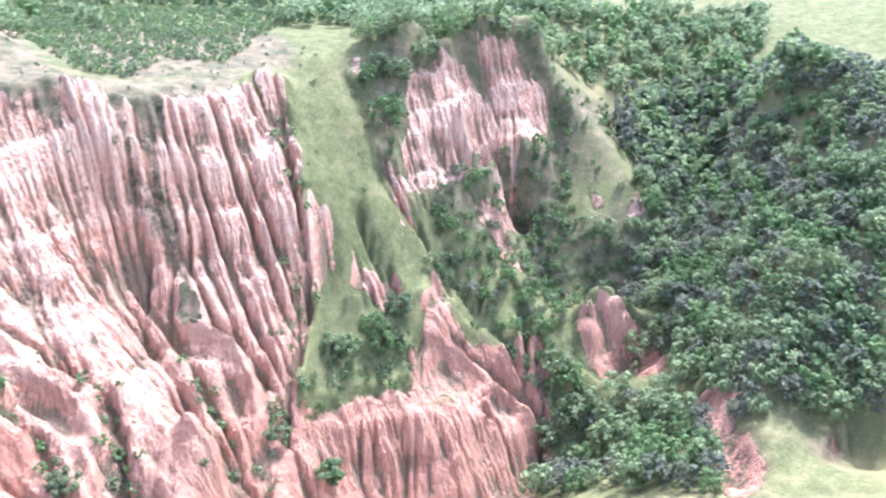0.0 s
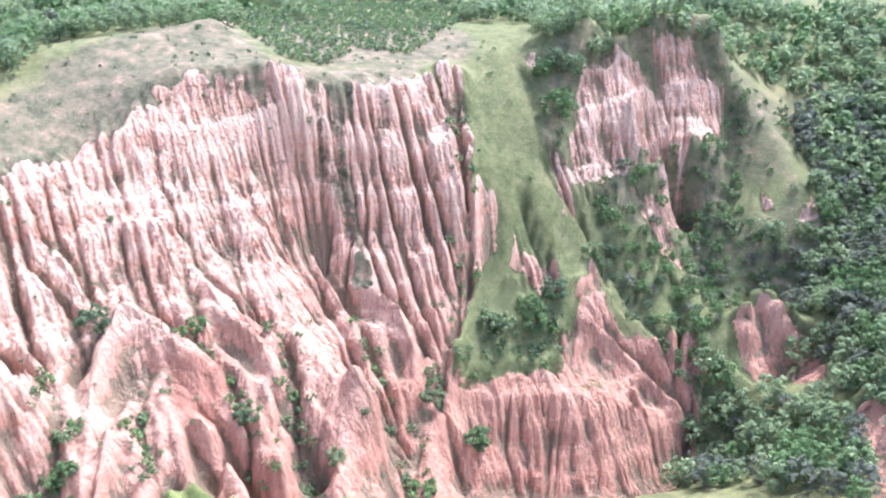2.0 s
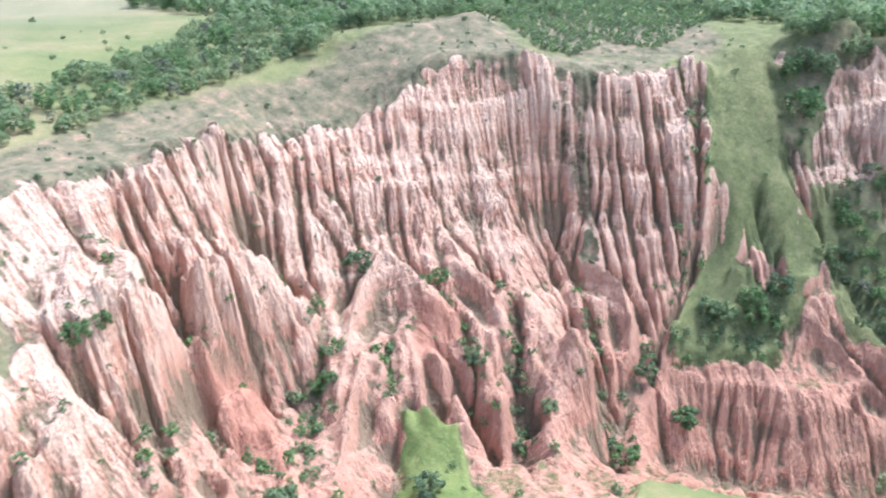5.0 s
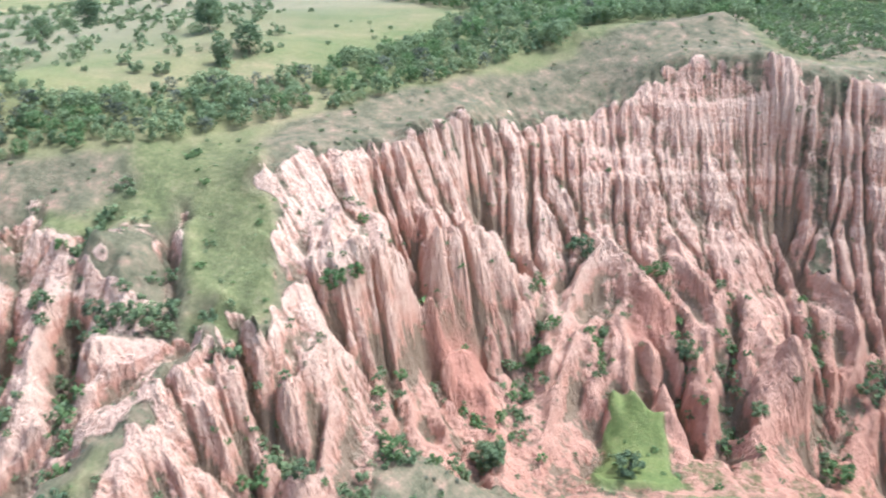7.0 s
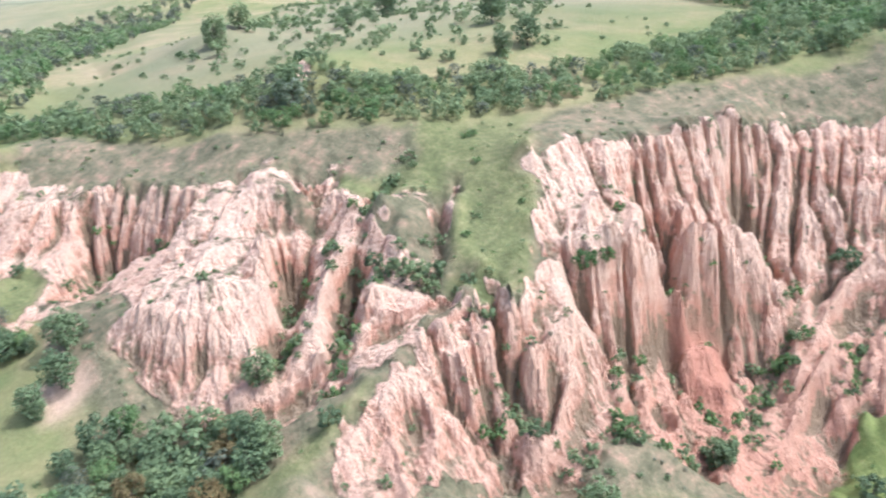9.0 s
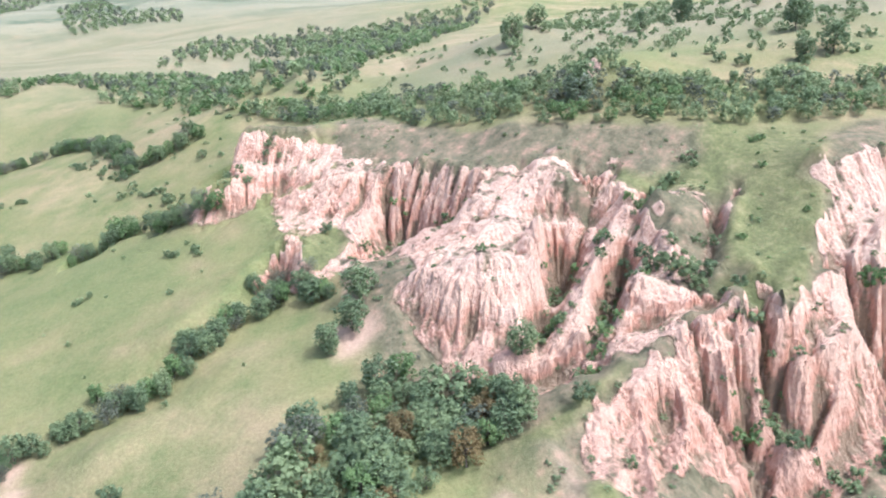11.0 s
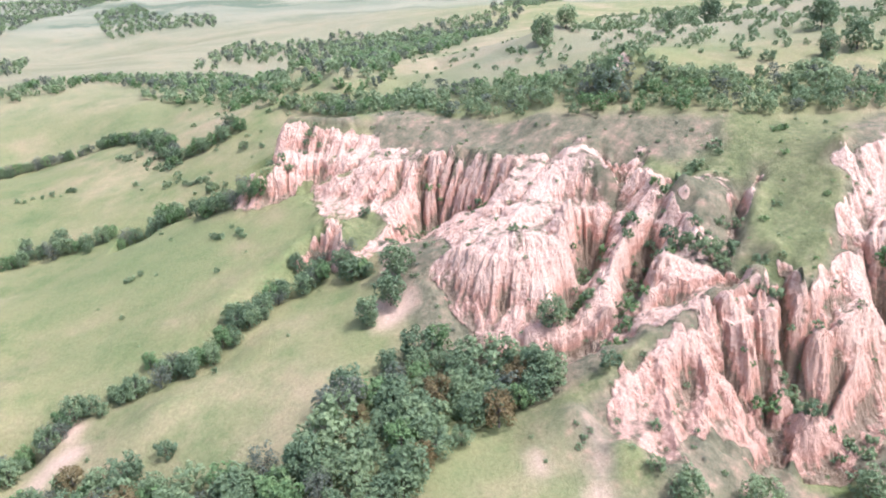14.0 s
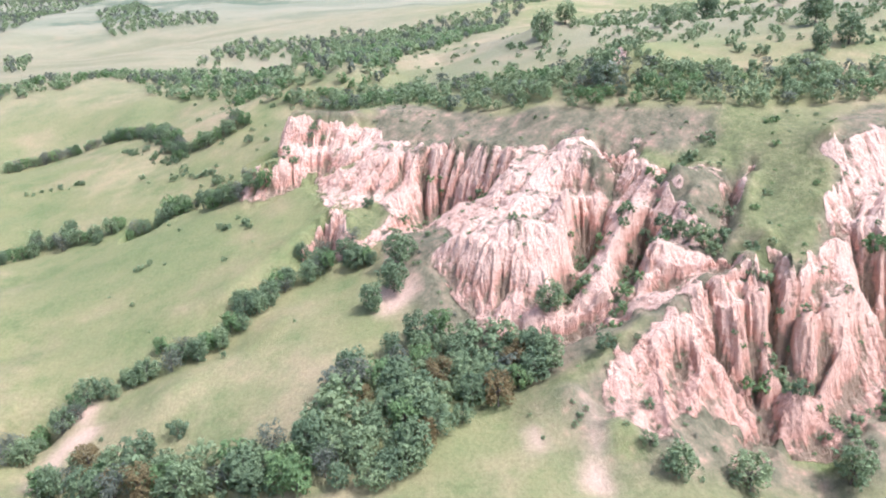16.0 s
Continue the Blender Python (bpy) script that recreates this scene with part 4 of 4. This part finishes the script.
def crown_arrays(r, lobes, leaves, leaf, low=0.28, spread=0.36):
    """Leaves for a tree one metre high: clumps round lobes at the ends of the limbs."""
    centres = []
    for k in range(lobes):
        a = 2.4 * k + r.random() * 0.9
        h = low + (0.88 - low) * ((k + 0.5) / lobes) ** 0.8
        out = spread * (math.sin(math.pi * min(1, (h - low + 0.12) / (1.12 - low))) ** 0.6) * (0.55 + 0.5 * r.random())
        centres.append((Vector((math.cos(a) * out, math.sin(a) * out, h)), 0.11 + 0.09 * r.random()))
    verts, faces = [], []
    for k in range(leaves):
        c, size = centres[int(r.random() * lobes)]
        n = Vector((r.gauss(0, 1), r.gauss(0, 1), r.gauss(0.35, 1))).normalized()
        p = c + n * size * (0.72 + 0.36 * r.random()) * (1.2 if r.random() < 0.10 else 1)
        n = (n + Vector((r.gauss(0, 0.4), r.gauss(0, 0.4), r.gauss(0.45, 0.4)))).normalized()
        u = n.orthogonal().normalized()
        u.rotate(Matrix.Rotation(r.random() * 6.28, 3, n))
        v = n.cross(u)
        s = leaf * (0.6 + 0.8 * r.random())
        b = len(verts)
        verts += [p - u * s, p + v * s * 0.6 + n * s * 0.3, p + u * s, p - v * s * 0.6 + n * s * 0.3]
        faces += [(b, b + 1, b + 2, b + 3)]
    return verts, faces, centres


def trunk_arrays(r, centres):
    verts, faces = tube([(0, 0, -0.06), (0.01, 0, 0.12), (0.015, -0.01, 0.32), (0.0, 0.01, 0.6)], [0.036, 0.026, 0.02, 0.008])
    for c, size in centres[::2]:
        start = Vector((0.01, 0, 0.16 + 0.3 * r.random()))
        mid = start.lerp(c, 0.5) + Vector((0, 0, 0.03))
        v, f = tube([start, mid, c], [0.013, 0.009, 0.003], 5)
        faces += [tuple(i + len(verts) for i in q) for q in f]
        verts += v
    return verts, faces


def tree_kind(seed, lobes, leaves, leaf, mat, low=0.28, spread=0.36):
    r = random.Random(seed)
    v, f, centres = crown_arrays(r, lobes, leaves, leaf, low, spread)
    tv, tf = trunk_arrays(r, centres)
    return (raw_mesh("crown", v, f, mat), raw_mesh("trunk", tv, tf, BARK, True), (v, f))


OAKS = [tree_kind(11 + k, 19 + 2 * k, 760, 0.053, LEAF_DARK, 0.17 - 0.02 * k, 0.43 - 0.02 * k) for k in range(4)]
FRESH = [tree_kind(31 + k, 17, 680, 0.054, LEAF_FRESH, 0.14, 0.44) for k in range(2)]
RUSTY = [tree_kind(41, 14, 820, 0.042, LEAF_RUST, 0.18, 0.40)]
GREYISH = [tree_kind(51 + k, 13, 560, 0.038, LEAF_GREY, 0.16, 0.38) for k in range(2)]
WHITE = [tree_kind(61, 18, 1200, 0.040, BLOSSOM, 0.12, 0.46)]
BUSHES = [tree_kind(71 + k, 12, 460, 0.084, m, 0.12, 0.62) for k, m in enumerate((LEAF_DARK, LEAF_DARK, LEAF_FRESH))]
# lighter leaf masses for woods and scrub that nobody could count
MASSES = {"dark": [tree_kind(111 + k, 14, 330, 0.072, LEAF_DARK, 0.2, 0.46) for k in range(3)], "fresh": [tree_kind(121, 14, 320, 0.072, LEAF_FRESH, 0.2, 0.46)],
          "grey": [tree_kind(131, 11, 150, 0.08, LEAF_GREY, 0.2, 0.42)], "bush": [tree_kind(141 + k, 8, 64, 0.2, LEAF_DARK, 0.1, 0.62) for k in range(2)],
          "freshbush": [tree_kind(151, 8, 64, 0.2, LEAF_FRESH, 0.1, 0.62)]}

FAR_MASSES = {"dark": [tree_kind(161 + k, 9, 70, 0.16, LEAF_DARK, 0.2, 0.46) for k in range(2)], "fresh": [tree_kind(171, 9, 70, 0.16, LEAF_FRESH, 0.2, 0.46)],
              "grey": [tree_kind(181, 8, 70, 0.13, LEAF_GREY, 0.2, 0.42)], "bush": [tree_kind(191, 6, 44, 0.24, LEAF_DARK, 0.1, 0.62)]}

LABELS = {"dark": "dark green leafy oak with a rounded uneven crown", "fresh": "bright green young tree with dense leaves",
          "rusty": "rusty brown leaved tree among green ones", "grey": "grey half bare tree with thin twigs",
          "white": "bush-like tree covered in white blossom above the cliff", "bush": "low dark green bush growing on the slope",
          "freshbush": "bright green bush growing in the gully"}
KINDS = {"dark": OAKS, "fresh": FRESH, "rusty": RUSTY, "grey": GREYISH, "white": WHITE, "bush": BUSHES[:2], "freshbush": BUSHES[2:]}
plant_rng = random.Random(5)
planted = {"tree": 0, "bush": 0}


def plant(kind, x, y, high, group="", wide=1.0):
    crown, trunk, _ = plant_rng.choice(KINDS[kind])
    bushy = "bush" in kind
    planted["bush" if bushy else "tree"] += 1
    if planted["bush" if bushy else "tree"] > 300:
        mass(kind, x, y, high, "woodland")
        return None
    ob = new("bush" if bushy else "tree")
    ob.matrix_basis = Matrix.LocRotScale((x, y, land_height(x, y) - 0.1), Euler((plant_rng.gauss(0, 0.05), plant_rng.gauss(0, 0.05), plant_rng.random() * 6.28)),
                                         (high * wide, high * wide, high * plant_rng.uniform(0.9, 1.1)))
    tagged(ob, LABELS[kind], "bush" if bushy else "tree", group)
    for name, me in (("trunk", trunk), ("crown", crown)):
        part = new(name, me)
        part.parent = ob
    return ob


STUFF = {}


def mass(kind, x, y, high, name, wide=1.0):
    """One plant of an uncounted mass."""
    far = math.hypot(x - 20, y + 30) > 330 and kind in FAR_MASSES
    v, f = plant_rng.choice(FAR_MASSES[kind] if far else MASSES.get(kind, MASSES["dark"]))[2]
    STUFF.setdefault((name, kind), []).append((v, f, x, y, land_height(x, y) - 0.2, high, wide, plant_rng.random() * 6.28))


def lay_masses():
    labels = {"woodland": "dense dark green woodland covering the far slopes", "scrub": "low scattered scrub on slopes and ledges"}
    for (name, kind), items in STUFF.items():
        cos, faces, n = [], [], 0
        for v, f, x, y, z, h, w, a in items:
            p = np.array(v)
            q = np.stack([(p[:, 0] * math.cos(a) - p[:, 1] * math.sin(a)) * h * w + x, (p[:, 0] * math.sin(a) + p[:, 1] * math.cos(a)) * h * w + y, p[:, 2] * h + z], 1)
            cos.append(q)
            faces.append(np.array(f) + n)
            n += len(q)
        cos, faces = np.concatenate(cos), np.concatenate(faces).astype(np.int32)
        me = bpy.data.meshes.new(name)
        me.vertices.add(len(cos))
        me.vertices.foreach_set("co", cos.astype(np.float32).ravel())
        me.loops.add(faces.size)
        me.loops.foreach_set("vertex_index", faces.ravel())
        me.polygons.add(len(faces))
        me.polygons.foreach_set("loop_start", np.arange(0, faces.size, 4, dtype=np.int32))
        me.update(calc_edges=True)
        me.materials.append(MASSES.get(kind, MASSES["dark"])[0][0].materials[0])
        tagged(new(name, me), labels[name], "woods" if name == "woodland" else "scrub", kind="stuff")


def bare_at(x, y):
    i, j = int((x - CORE[0]) / STEP), int((y - CORE[1]) / STEP)
    return bare[j, i] if 0 <= i < bare.shape[1] and 0 <= j < bare.shape[0] else 0.0


# spacing, least and greatest height, kinds by weight, whether single things
HABITS = {"forest": (3.8, 4.5, 8.6, "dark dark dark dark dark fresh fresh grey grey dark dark dark dark dark dark dark rusty", True),
          "belt": (3.9, 2.5, 6.2, "dark dark dark fresh bush grey", False),
          "valleywood2": (4.8, 6.0, 10.0, "dark dark dark fresh fresh grey", True),
          "brightshrub": (3.6, 2.5, 5.5, "fresh fresh freshbush bush grey", True),
          "valleywood": (6.5, 3.5, 6.5, "dark dark fresh grey", False),
          "farwood": (15.0, 6.0, 11.0, "dark dark grey", False),
          "darkwood": (4.1, 5.5, 9.5, "dark dark dark fresh grey grey", False),
          "slopewood": (3.0, 2.2, 4.6, "fresh fresh freshbush bush dark grey", False),
          "topwood": (6.0, 5.0, 9.0, "dark dark dark fresh", False),
          "upland": (12.5, 1.4, 7.0, "dark dark bush bush bush", False),
          "shrub": (2.9, 1.2, 2.6, "bush bush freshbush", False)}
taken = {}


def free(x, y, gap):
    c = (int(x // 12), int(y // 12))
    near = [q for i in (-1, 0, 1) for j in (-1, 0, 1) for q in taken.get((c[0] + i, c[1] + j), ())]
    if any(math.hypot(x - q[0], y - q[1]) < min(gap, q[2]) for q in near):
        return False
    taken.setdefault(c, []).append((x, y, gap))
    return True


def single(x, y, high, kind=""):
    free(x, y, high * 0.4)
    kind = kind or ("dark" if high > 6.5 else "bush")
    if "bush" in kind:
        plant(kind, x, y, high * 0.62)
    else:
        plant(kind, x, y, high)


def wood(name, *corners):
    gap, least, most, kinds, alone = HABITS[name]
    kinds = kinds.split()
    r = random.Random(len(taken) * 7 + len(corners))
    x0, x1 = min(c[0] for c in corners), max(c[0] for c in corners)
    y0, y1 = min(c[1] for c in corners), max(c[1] for c in corners)
    tries = int((x1 - x0) * (y1 - y0) / gap ** 2 * 3.2)
    spots = np.random.default_rng(tries).random((tries, 2)) * (x1 - x0, y1 - y0) + (x0, y0)
    inside_it = within(spots[:, 0], spots[:, 1], list(corners))
    made = 0
    for (x, y), ok in zip(spots, inside_it):
        if not ok or bare_at(x, y) > 0.75 or made > 1500 or not free(x, y, gap * r.uniform(0.75, 1.25)):
            continue
        made += 1
        kind, high = r.choice(kinds), r.uniform(least, most)
        if "bush" in kind:
            high = min(high, 3.4)
        if alone:
            plant(kind, float(x), float(y), high, "trees of the " + ("ravine" if name != "belt" else "cliff edge"))
        else:
            mass(kind, float(x), float(y), high, "woodland")


def row(name, *points):
    r = random.Random(len(points))
    for a, b in zip(points, points[1:]):
        n = math.dist(a, b)
        if n > 60:
            n = 60
        for k in range(max(1, int(n / 1.0))):
            f = r.random()
            x, y = a[0] + (b[0] - a[0]) * f + r.gauss(0, 1.8), a[1] + (b[1] - a[1]) * f + r.gauss(0, 1.8)
            if free(x, y, 2.3):
                plant(r.choice(("dark", "dark", "dark", "grey", "fresh")), x, y, r.uniform(3.5, 6.8), "trees along the gully")


for x, y, high in ((-197, 11, 9.0), (-191, 15, 3.6)):
    free(x, y, 7.0)
    plant("white", x, y, high)
single(-153, -55, 9.2)
single(-142, -57, 8.1)
single(-137, -63, 7.2)
single(-108, -106, 6.1)
single(-72, 8, 8.0)
single(-76, 31, 8.4)
for x, y, high in ((-141, 8, 2.6), (-137, 9, 3.0), (-133, 9, 3.4), (-129, 10, 3.2), (-127, 13, 4.4), (-125, 16, 4.8), (-124, 20, 4.6), (-122, 18, 3.4)):
    plant("bush", x, y, high, "bushes below the notch")
single(-117, 25, 4.9)
single(-121, -21, 7.5)
single(-163, -67, 7.2)
single(-201, 13, 10.2)
single(-212, 97, 9.6)
single(-212, 67, 6.1)
single(-209, 86, 7.3)
single(-266, 114, 12.6)
single(-360, 108, 12.3)
single(-322, 74, 9.6)
single(-339, 31, 11.1)
single(-322, 17, 11.9)
single(-283, -111, 6.0)
single(-189, -63, 5.2)
single(-76, -11, 4.6)
single(-70, -7, 6.8)
single(-110, 137, 10.1, "bush")
single(-91, 148, 7.0, "freshbush")
single(-114, 53, 7.0, "freshbush")
single(-113, 58, 5.4, "freshbush")
single(-30, 204, 9.1, "bush")
single(-17, 210, 10.2, "freshbush")
single(-12, 219, 10.4, "bush")
single(-67, 100, 9.3, "bush")
single(-76, 137, 6.0, "bush")
single(-42, 180, 8.6, "bush")
single(-29, 181, 9.7, "bush")
single(-39, 158, 9.8, "freshbush")
single(-103, 107, 7.1, "freshbush")
single(-87, 73, 8.8, "bush")
single(-26, 205, 9.4, "bush")
single(-19, 212, 10.5, "freshbush")
single(-29, 181, 9.9, "freshbush")
single(-75, 138, 7.7, "bush")
single(-3, 237, 7.5, "bush")
single(-17, 260, 15.7, "freshbush")
single(-102, -13, 6.2, "bush")
single(-89, 47, 7.1, "freshbush")
single(-90, 26, 5.5, "bush")
single(-55, 140, 6.4, "bush")
single(-86, 73, 9.3, "bush")
row("gully", (-164, -63), (-178, -81), (-169, -76), (-165, -85), (-156, -92), (-147, -97), (-142, -104), (-140, -111), (-136, -120), (-131, -127), (-129, -133), (-125, -140), (-117, -144), (-110, -145))
row("gully", (-221, -98), (-224, -108), (-235, -120), (-247, -135), (-240, -146), (-239, -166), (-243, -186), (-232, -193))
row("gully", (-307, -114), (-301, -126), (-302, -141), (-365, -172), (-379, -194), (-378, -208), (-377, -234), (-369, -247))
wood("forest", (-107, -73), (-117, -59), (-124, -53), (-126, -45), (-119, -40), (-117, -29), (-109, -21), (-103, -22), (-98, -30), (-93, -40), (-82, -52), (-76, -59), (-72, -60), (-96, -134), (-107, -133), (-104, -114), (-98, -103), (-93, -90), (-95, -82), (-95, -70))
wood("belt", (-311, -100), (-264, -65), (-210, -17), (-171, 38), (-164, 82), (-188, 96), (-202, 51), (-203, 36), (-270, -29), (-282, -51), (-313, -85))
wood("belt", (-193, -4), (-178, 25), (-175, 54), (-164, 92), (-162, 135), (-159, 185), (-170, 292), (-220, 223), (-195, 140), (-189, 90), (-193, 47), (-210, 1))
wood("valleywood", (-389, -143), (-323, -85), (-348, -49), (-285, -63), (-310, -99), (-371, -134))
wood("valleywood", (-454, -203), (-454, -146), (-364, -87), (-721, -67), (-767, -1), (-825, 57), (-952, 108), (-403, -47), (-323, -85), (-395, -144))
wood("upland", (-332, 3), (-1000, 259), (-362, 203), (-200, 103), (-217, 51), (-240, 8))
wood("darkwood", (69, 294), (105, 340), (130, 316), (150, 282), (110, 179), (98, 177), (88, 181), (80, 190), (67, 208), (66, 261), (72, 276))
wood("darkwood", (72, 203), (74, 181), (89, 184), (97, 177), (107, 170), (117, 196), (93, 200))
wood("valleywood2", (31, 231), (39, 223), (58, 215), (64, 202), (71, 181), (64, 161), (26, 190))
wood("brightshrub", (-6, 258), (17, 269), (22, 255), (41, 274), (39, 240), (34, 229), (20, 225), (14, 236), (1, 239))
wood("slopewood", (28, 288), (45, 294), (50, 272), (57, 272), (65, 262), (63, 245), (48, 242), (34, 266), (31, 282))
wood("darkwood", (77, 342), (90, 342), (105, 351), (82, 228), (63, 242), (43, 268), (44, 276), (62, 270), (75, 277), (73, 292), (66, 313))
wood("darkwood", (109, 355), (122, 330), (150, 365), (160, 304), (113, 191), (56, 236), (70, 271), (67, 308))
wood("topwood", (-6, 367), (25, 417), (44, 367), (33, 311), (17, 300), (-3, 285), (-15, 268), (-23, 258), (-28, 271))
wood("farwood", (-2400, -1055), (-2465, -896), (-2437, -719), (-2081, -761), (-1464, -683))
wood("farwood", (-1809, -627), (-2207, -646), (-1728, -479), (-1698, -362), (-1488, -322), (-1504, -409), (-1413, -482), (-1516, -525))
wood("farwood", (-1101, -241), (-1093, -158), (-1130, -99), (-1038, -24), (-1086, 98), (-1949, 353), (-2072, 450), (-927, 102), (-684, -17), (-639, -65), (-835, -137), (-834, -195), (-758, -230))
wood("farwood", (-911, -461), (-974, -456), (-783, -393), (-744, -393))
wood("valleywood", (-490, -288), (-500, -264), (-571, -250), (-562, -154), (-356, -85), (-639, -65), (-505, -43), (-350, -48), (-314, -73), (-341, -105), (-421, -145), (-460, -178), (-473, -201), (-525, -237), (-478, -253), (-472, -281))
wood("slopewood", (26, 282), (42, 301), (46, 290), (42, 277), (43, 258), (33, 266), (28, 270), (27, 281))
wood("topwood", (-48, 398), (56, 419), (42, 319), (-5, 282), (-16, 268), (-23, 267), (-27, 276))
wood("topwood", (-12, 279), (44, 325), (32, 310), (13, 295), (-3, 283), (-13, 273), (-17, 264), (-22, 255), (-17, 273))
wood("topwood", (-291, 282), (-171, 331), (-159, 282), (-161, 202), (-153, 177), (-166, 149))
wood("shrub", (-168, 332), (-132, 349), (-94, 366), (-65, 353), (-59, 298), (-63, 280), (-67, 256), (-83, 251), (-88, 230), (-97, 223), (-108, 229), (-145, 283))
wood("valleywood", (-502, -299), (-540, -291), (-572, -275), (-505, -260), (-469, -285))
wood("topwood", (-300, 230), (-200, 330), (-60, 430), (60, 430), (150, 400), (120, 330), (40, 332), (-20, 305), (-58, 305), (-100, 275), (-128, 240), (-165, 200))


# low scrub on the ledges and over the pastures
r = random.Random(77)
for _ in range(12000):
    x, y = r.uniform(CORE[0] + 5, CORE[2] - 5), r.uniform(CORE[1] + 5, CORE[3] - 5)
    i, j = int((x - CORE[0]) / STEP), int((y - CORE[1]) / STEP)
    low = core_z[j, i] - wide[j, i]
    b = bare[j, i]
    if b > 0.25 and ((low < -1.6 and steep[j, i] < 1.5 and r.random() < 0.10) or (steep[j, i] < 0.75 and r.random() < 0.04)):
        mass("bush" if r.random() < 0.75 else "freshbush", x, y, r.uniform(0.8, 2.4), "scrub", 1.0)
    elif corner[j, i] and cover["scrub"][j, i] > 0.4 and r.random() < 0.6:
        mass("bush" if r.random() < 0.6 else "freshbush", x, y, r.uniform(0.9, 2.6), "scrub")
    elif cover["scrub"][j, i] > 0.5 and r.random() < 0.4:
        mass("bush" if r.random() < 0.6 else "grey", x, y, r.uniform(0.35, 1.1), "scrub", 1.2)
    elif b <= 0.25 and cover["green"][j, i] > 0.5 and x < 0 and r.random() < 0.5:
        mass("bush" if r.random() < 0.6 else "freshbush", x, y, r.uniform(0.25, 0.8) if r.random() < 0.85 else r.uniform(0.9, 1.7), "scrub", 1.3)
    elif b <= 0.25 and r.random() < 0.02:
        mass("bush", x, y, r.uniform(0.6, 1.6), "scrub")
# thickets along the gully beds
for name, pts in FORMS:
    if name not in GULLIES + ("ravine_bed", "front_foot", "wood_floor"):
        continue
    for a, b in zip(pts, pts[1:]):
        for _ in range(int(math.dist(a[:2], b[:2]) / 0.85)):
            f = r.random()
            x, y = a[0] + (b[0] - a[0]) * f + r.gauss(0, 2.2), a[1] + (b[1] - a[1]) * f + r.gauss(0, 2.2)
            if r.random() < 0.75:
                mass("bush" if r.random() < 0.7 else "freshbush", x, y, r.uniform(0.6, 2.2) ** 1.25, "scrub")
for _ in range(420):
    x, y = r.uniform(-520, -200), r.uniform(-160, 170)
    if x < -210 + y * 0.2:
        mass("bush", x, y, r.uniform(0.8, 2.4), "scrub")
for x, y in np.random.default_rng(17).uniform((-40, 185), (4, 240), (420, 2)):
    if cover["turf"][int((y - CORE[1]) / STEP), int((x - CORE[0]) / STEP)] > 0.5 and r.random() < 0.55:
        mass("bush" if r.random() < 0.7 else "freshbush", float(x), float(y), r.uniform(0.9, 2.8), "scrub")
# straggling hedges over the lower pastures
for points in (
        ((-337, -181), (-323, -162), (-296, -141)),
        ((-278, -140), (-260, -119), (-224, -101)),
        ((-204, -114), (-204, -107), (-203, -101)),
        ((-296, -207), (-300, -194), (-299, -182)),
        ((-235, -79), (-226, -94), (-254, -110)),
        ((-189, -133), (-193, -129)),
):
    for a, b in zip(points, points[1:]):
        for _ in range(int(math.dist(a, b) / 1.6)):
            f = r.random()
            x, y = a[0] + (b[0] - a[0]) * f + r.gauss(0, 2.0), a[1] + (b[1] - a[1]) * f + r.gauss(0, 2.0)
            mass("bush" if r.random() < 0.7 else "dark", x, y, r.uniform(0.8, 2.8), "scrub")
lay_masses()
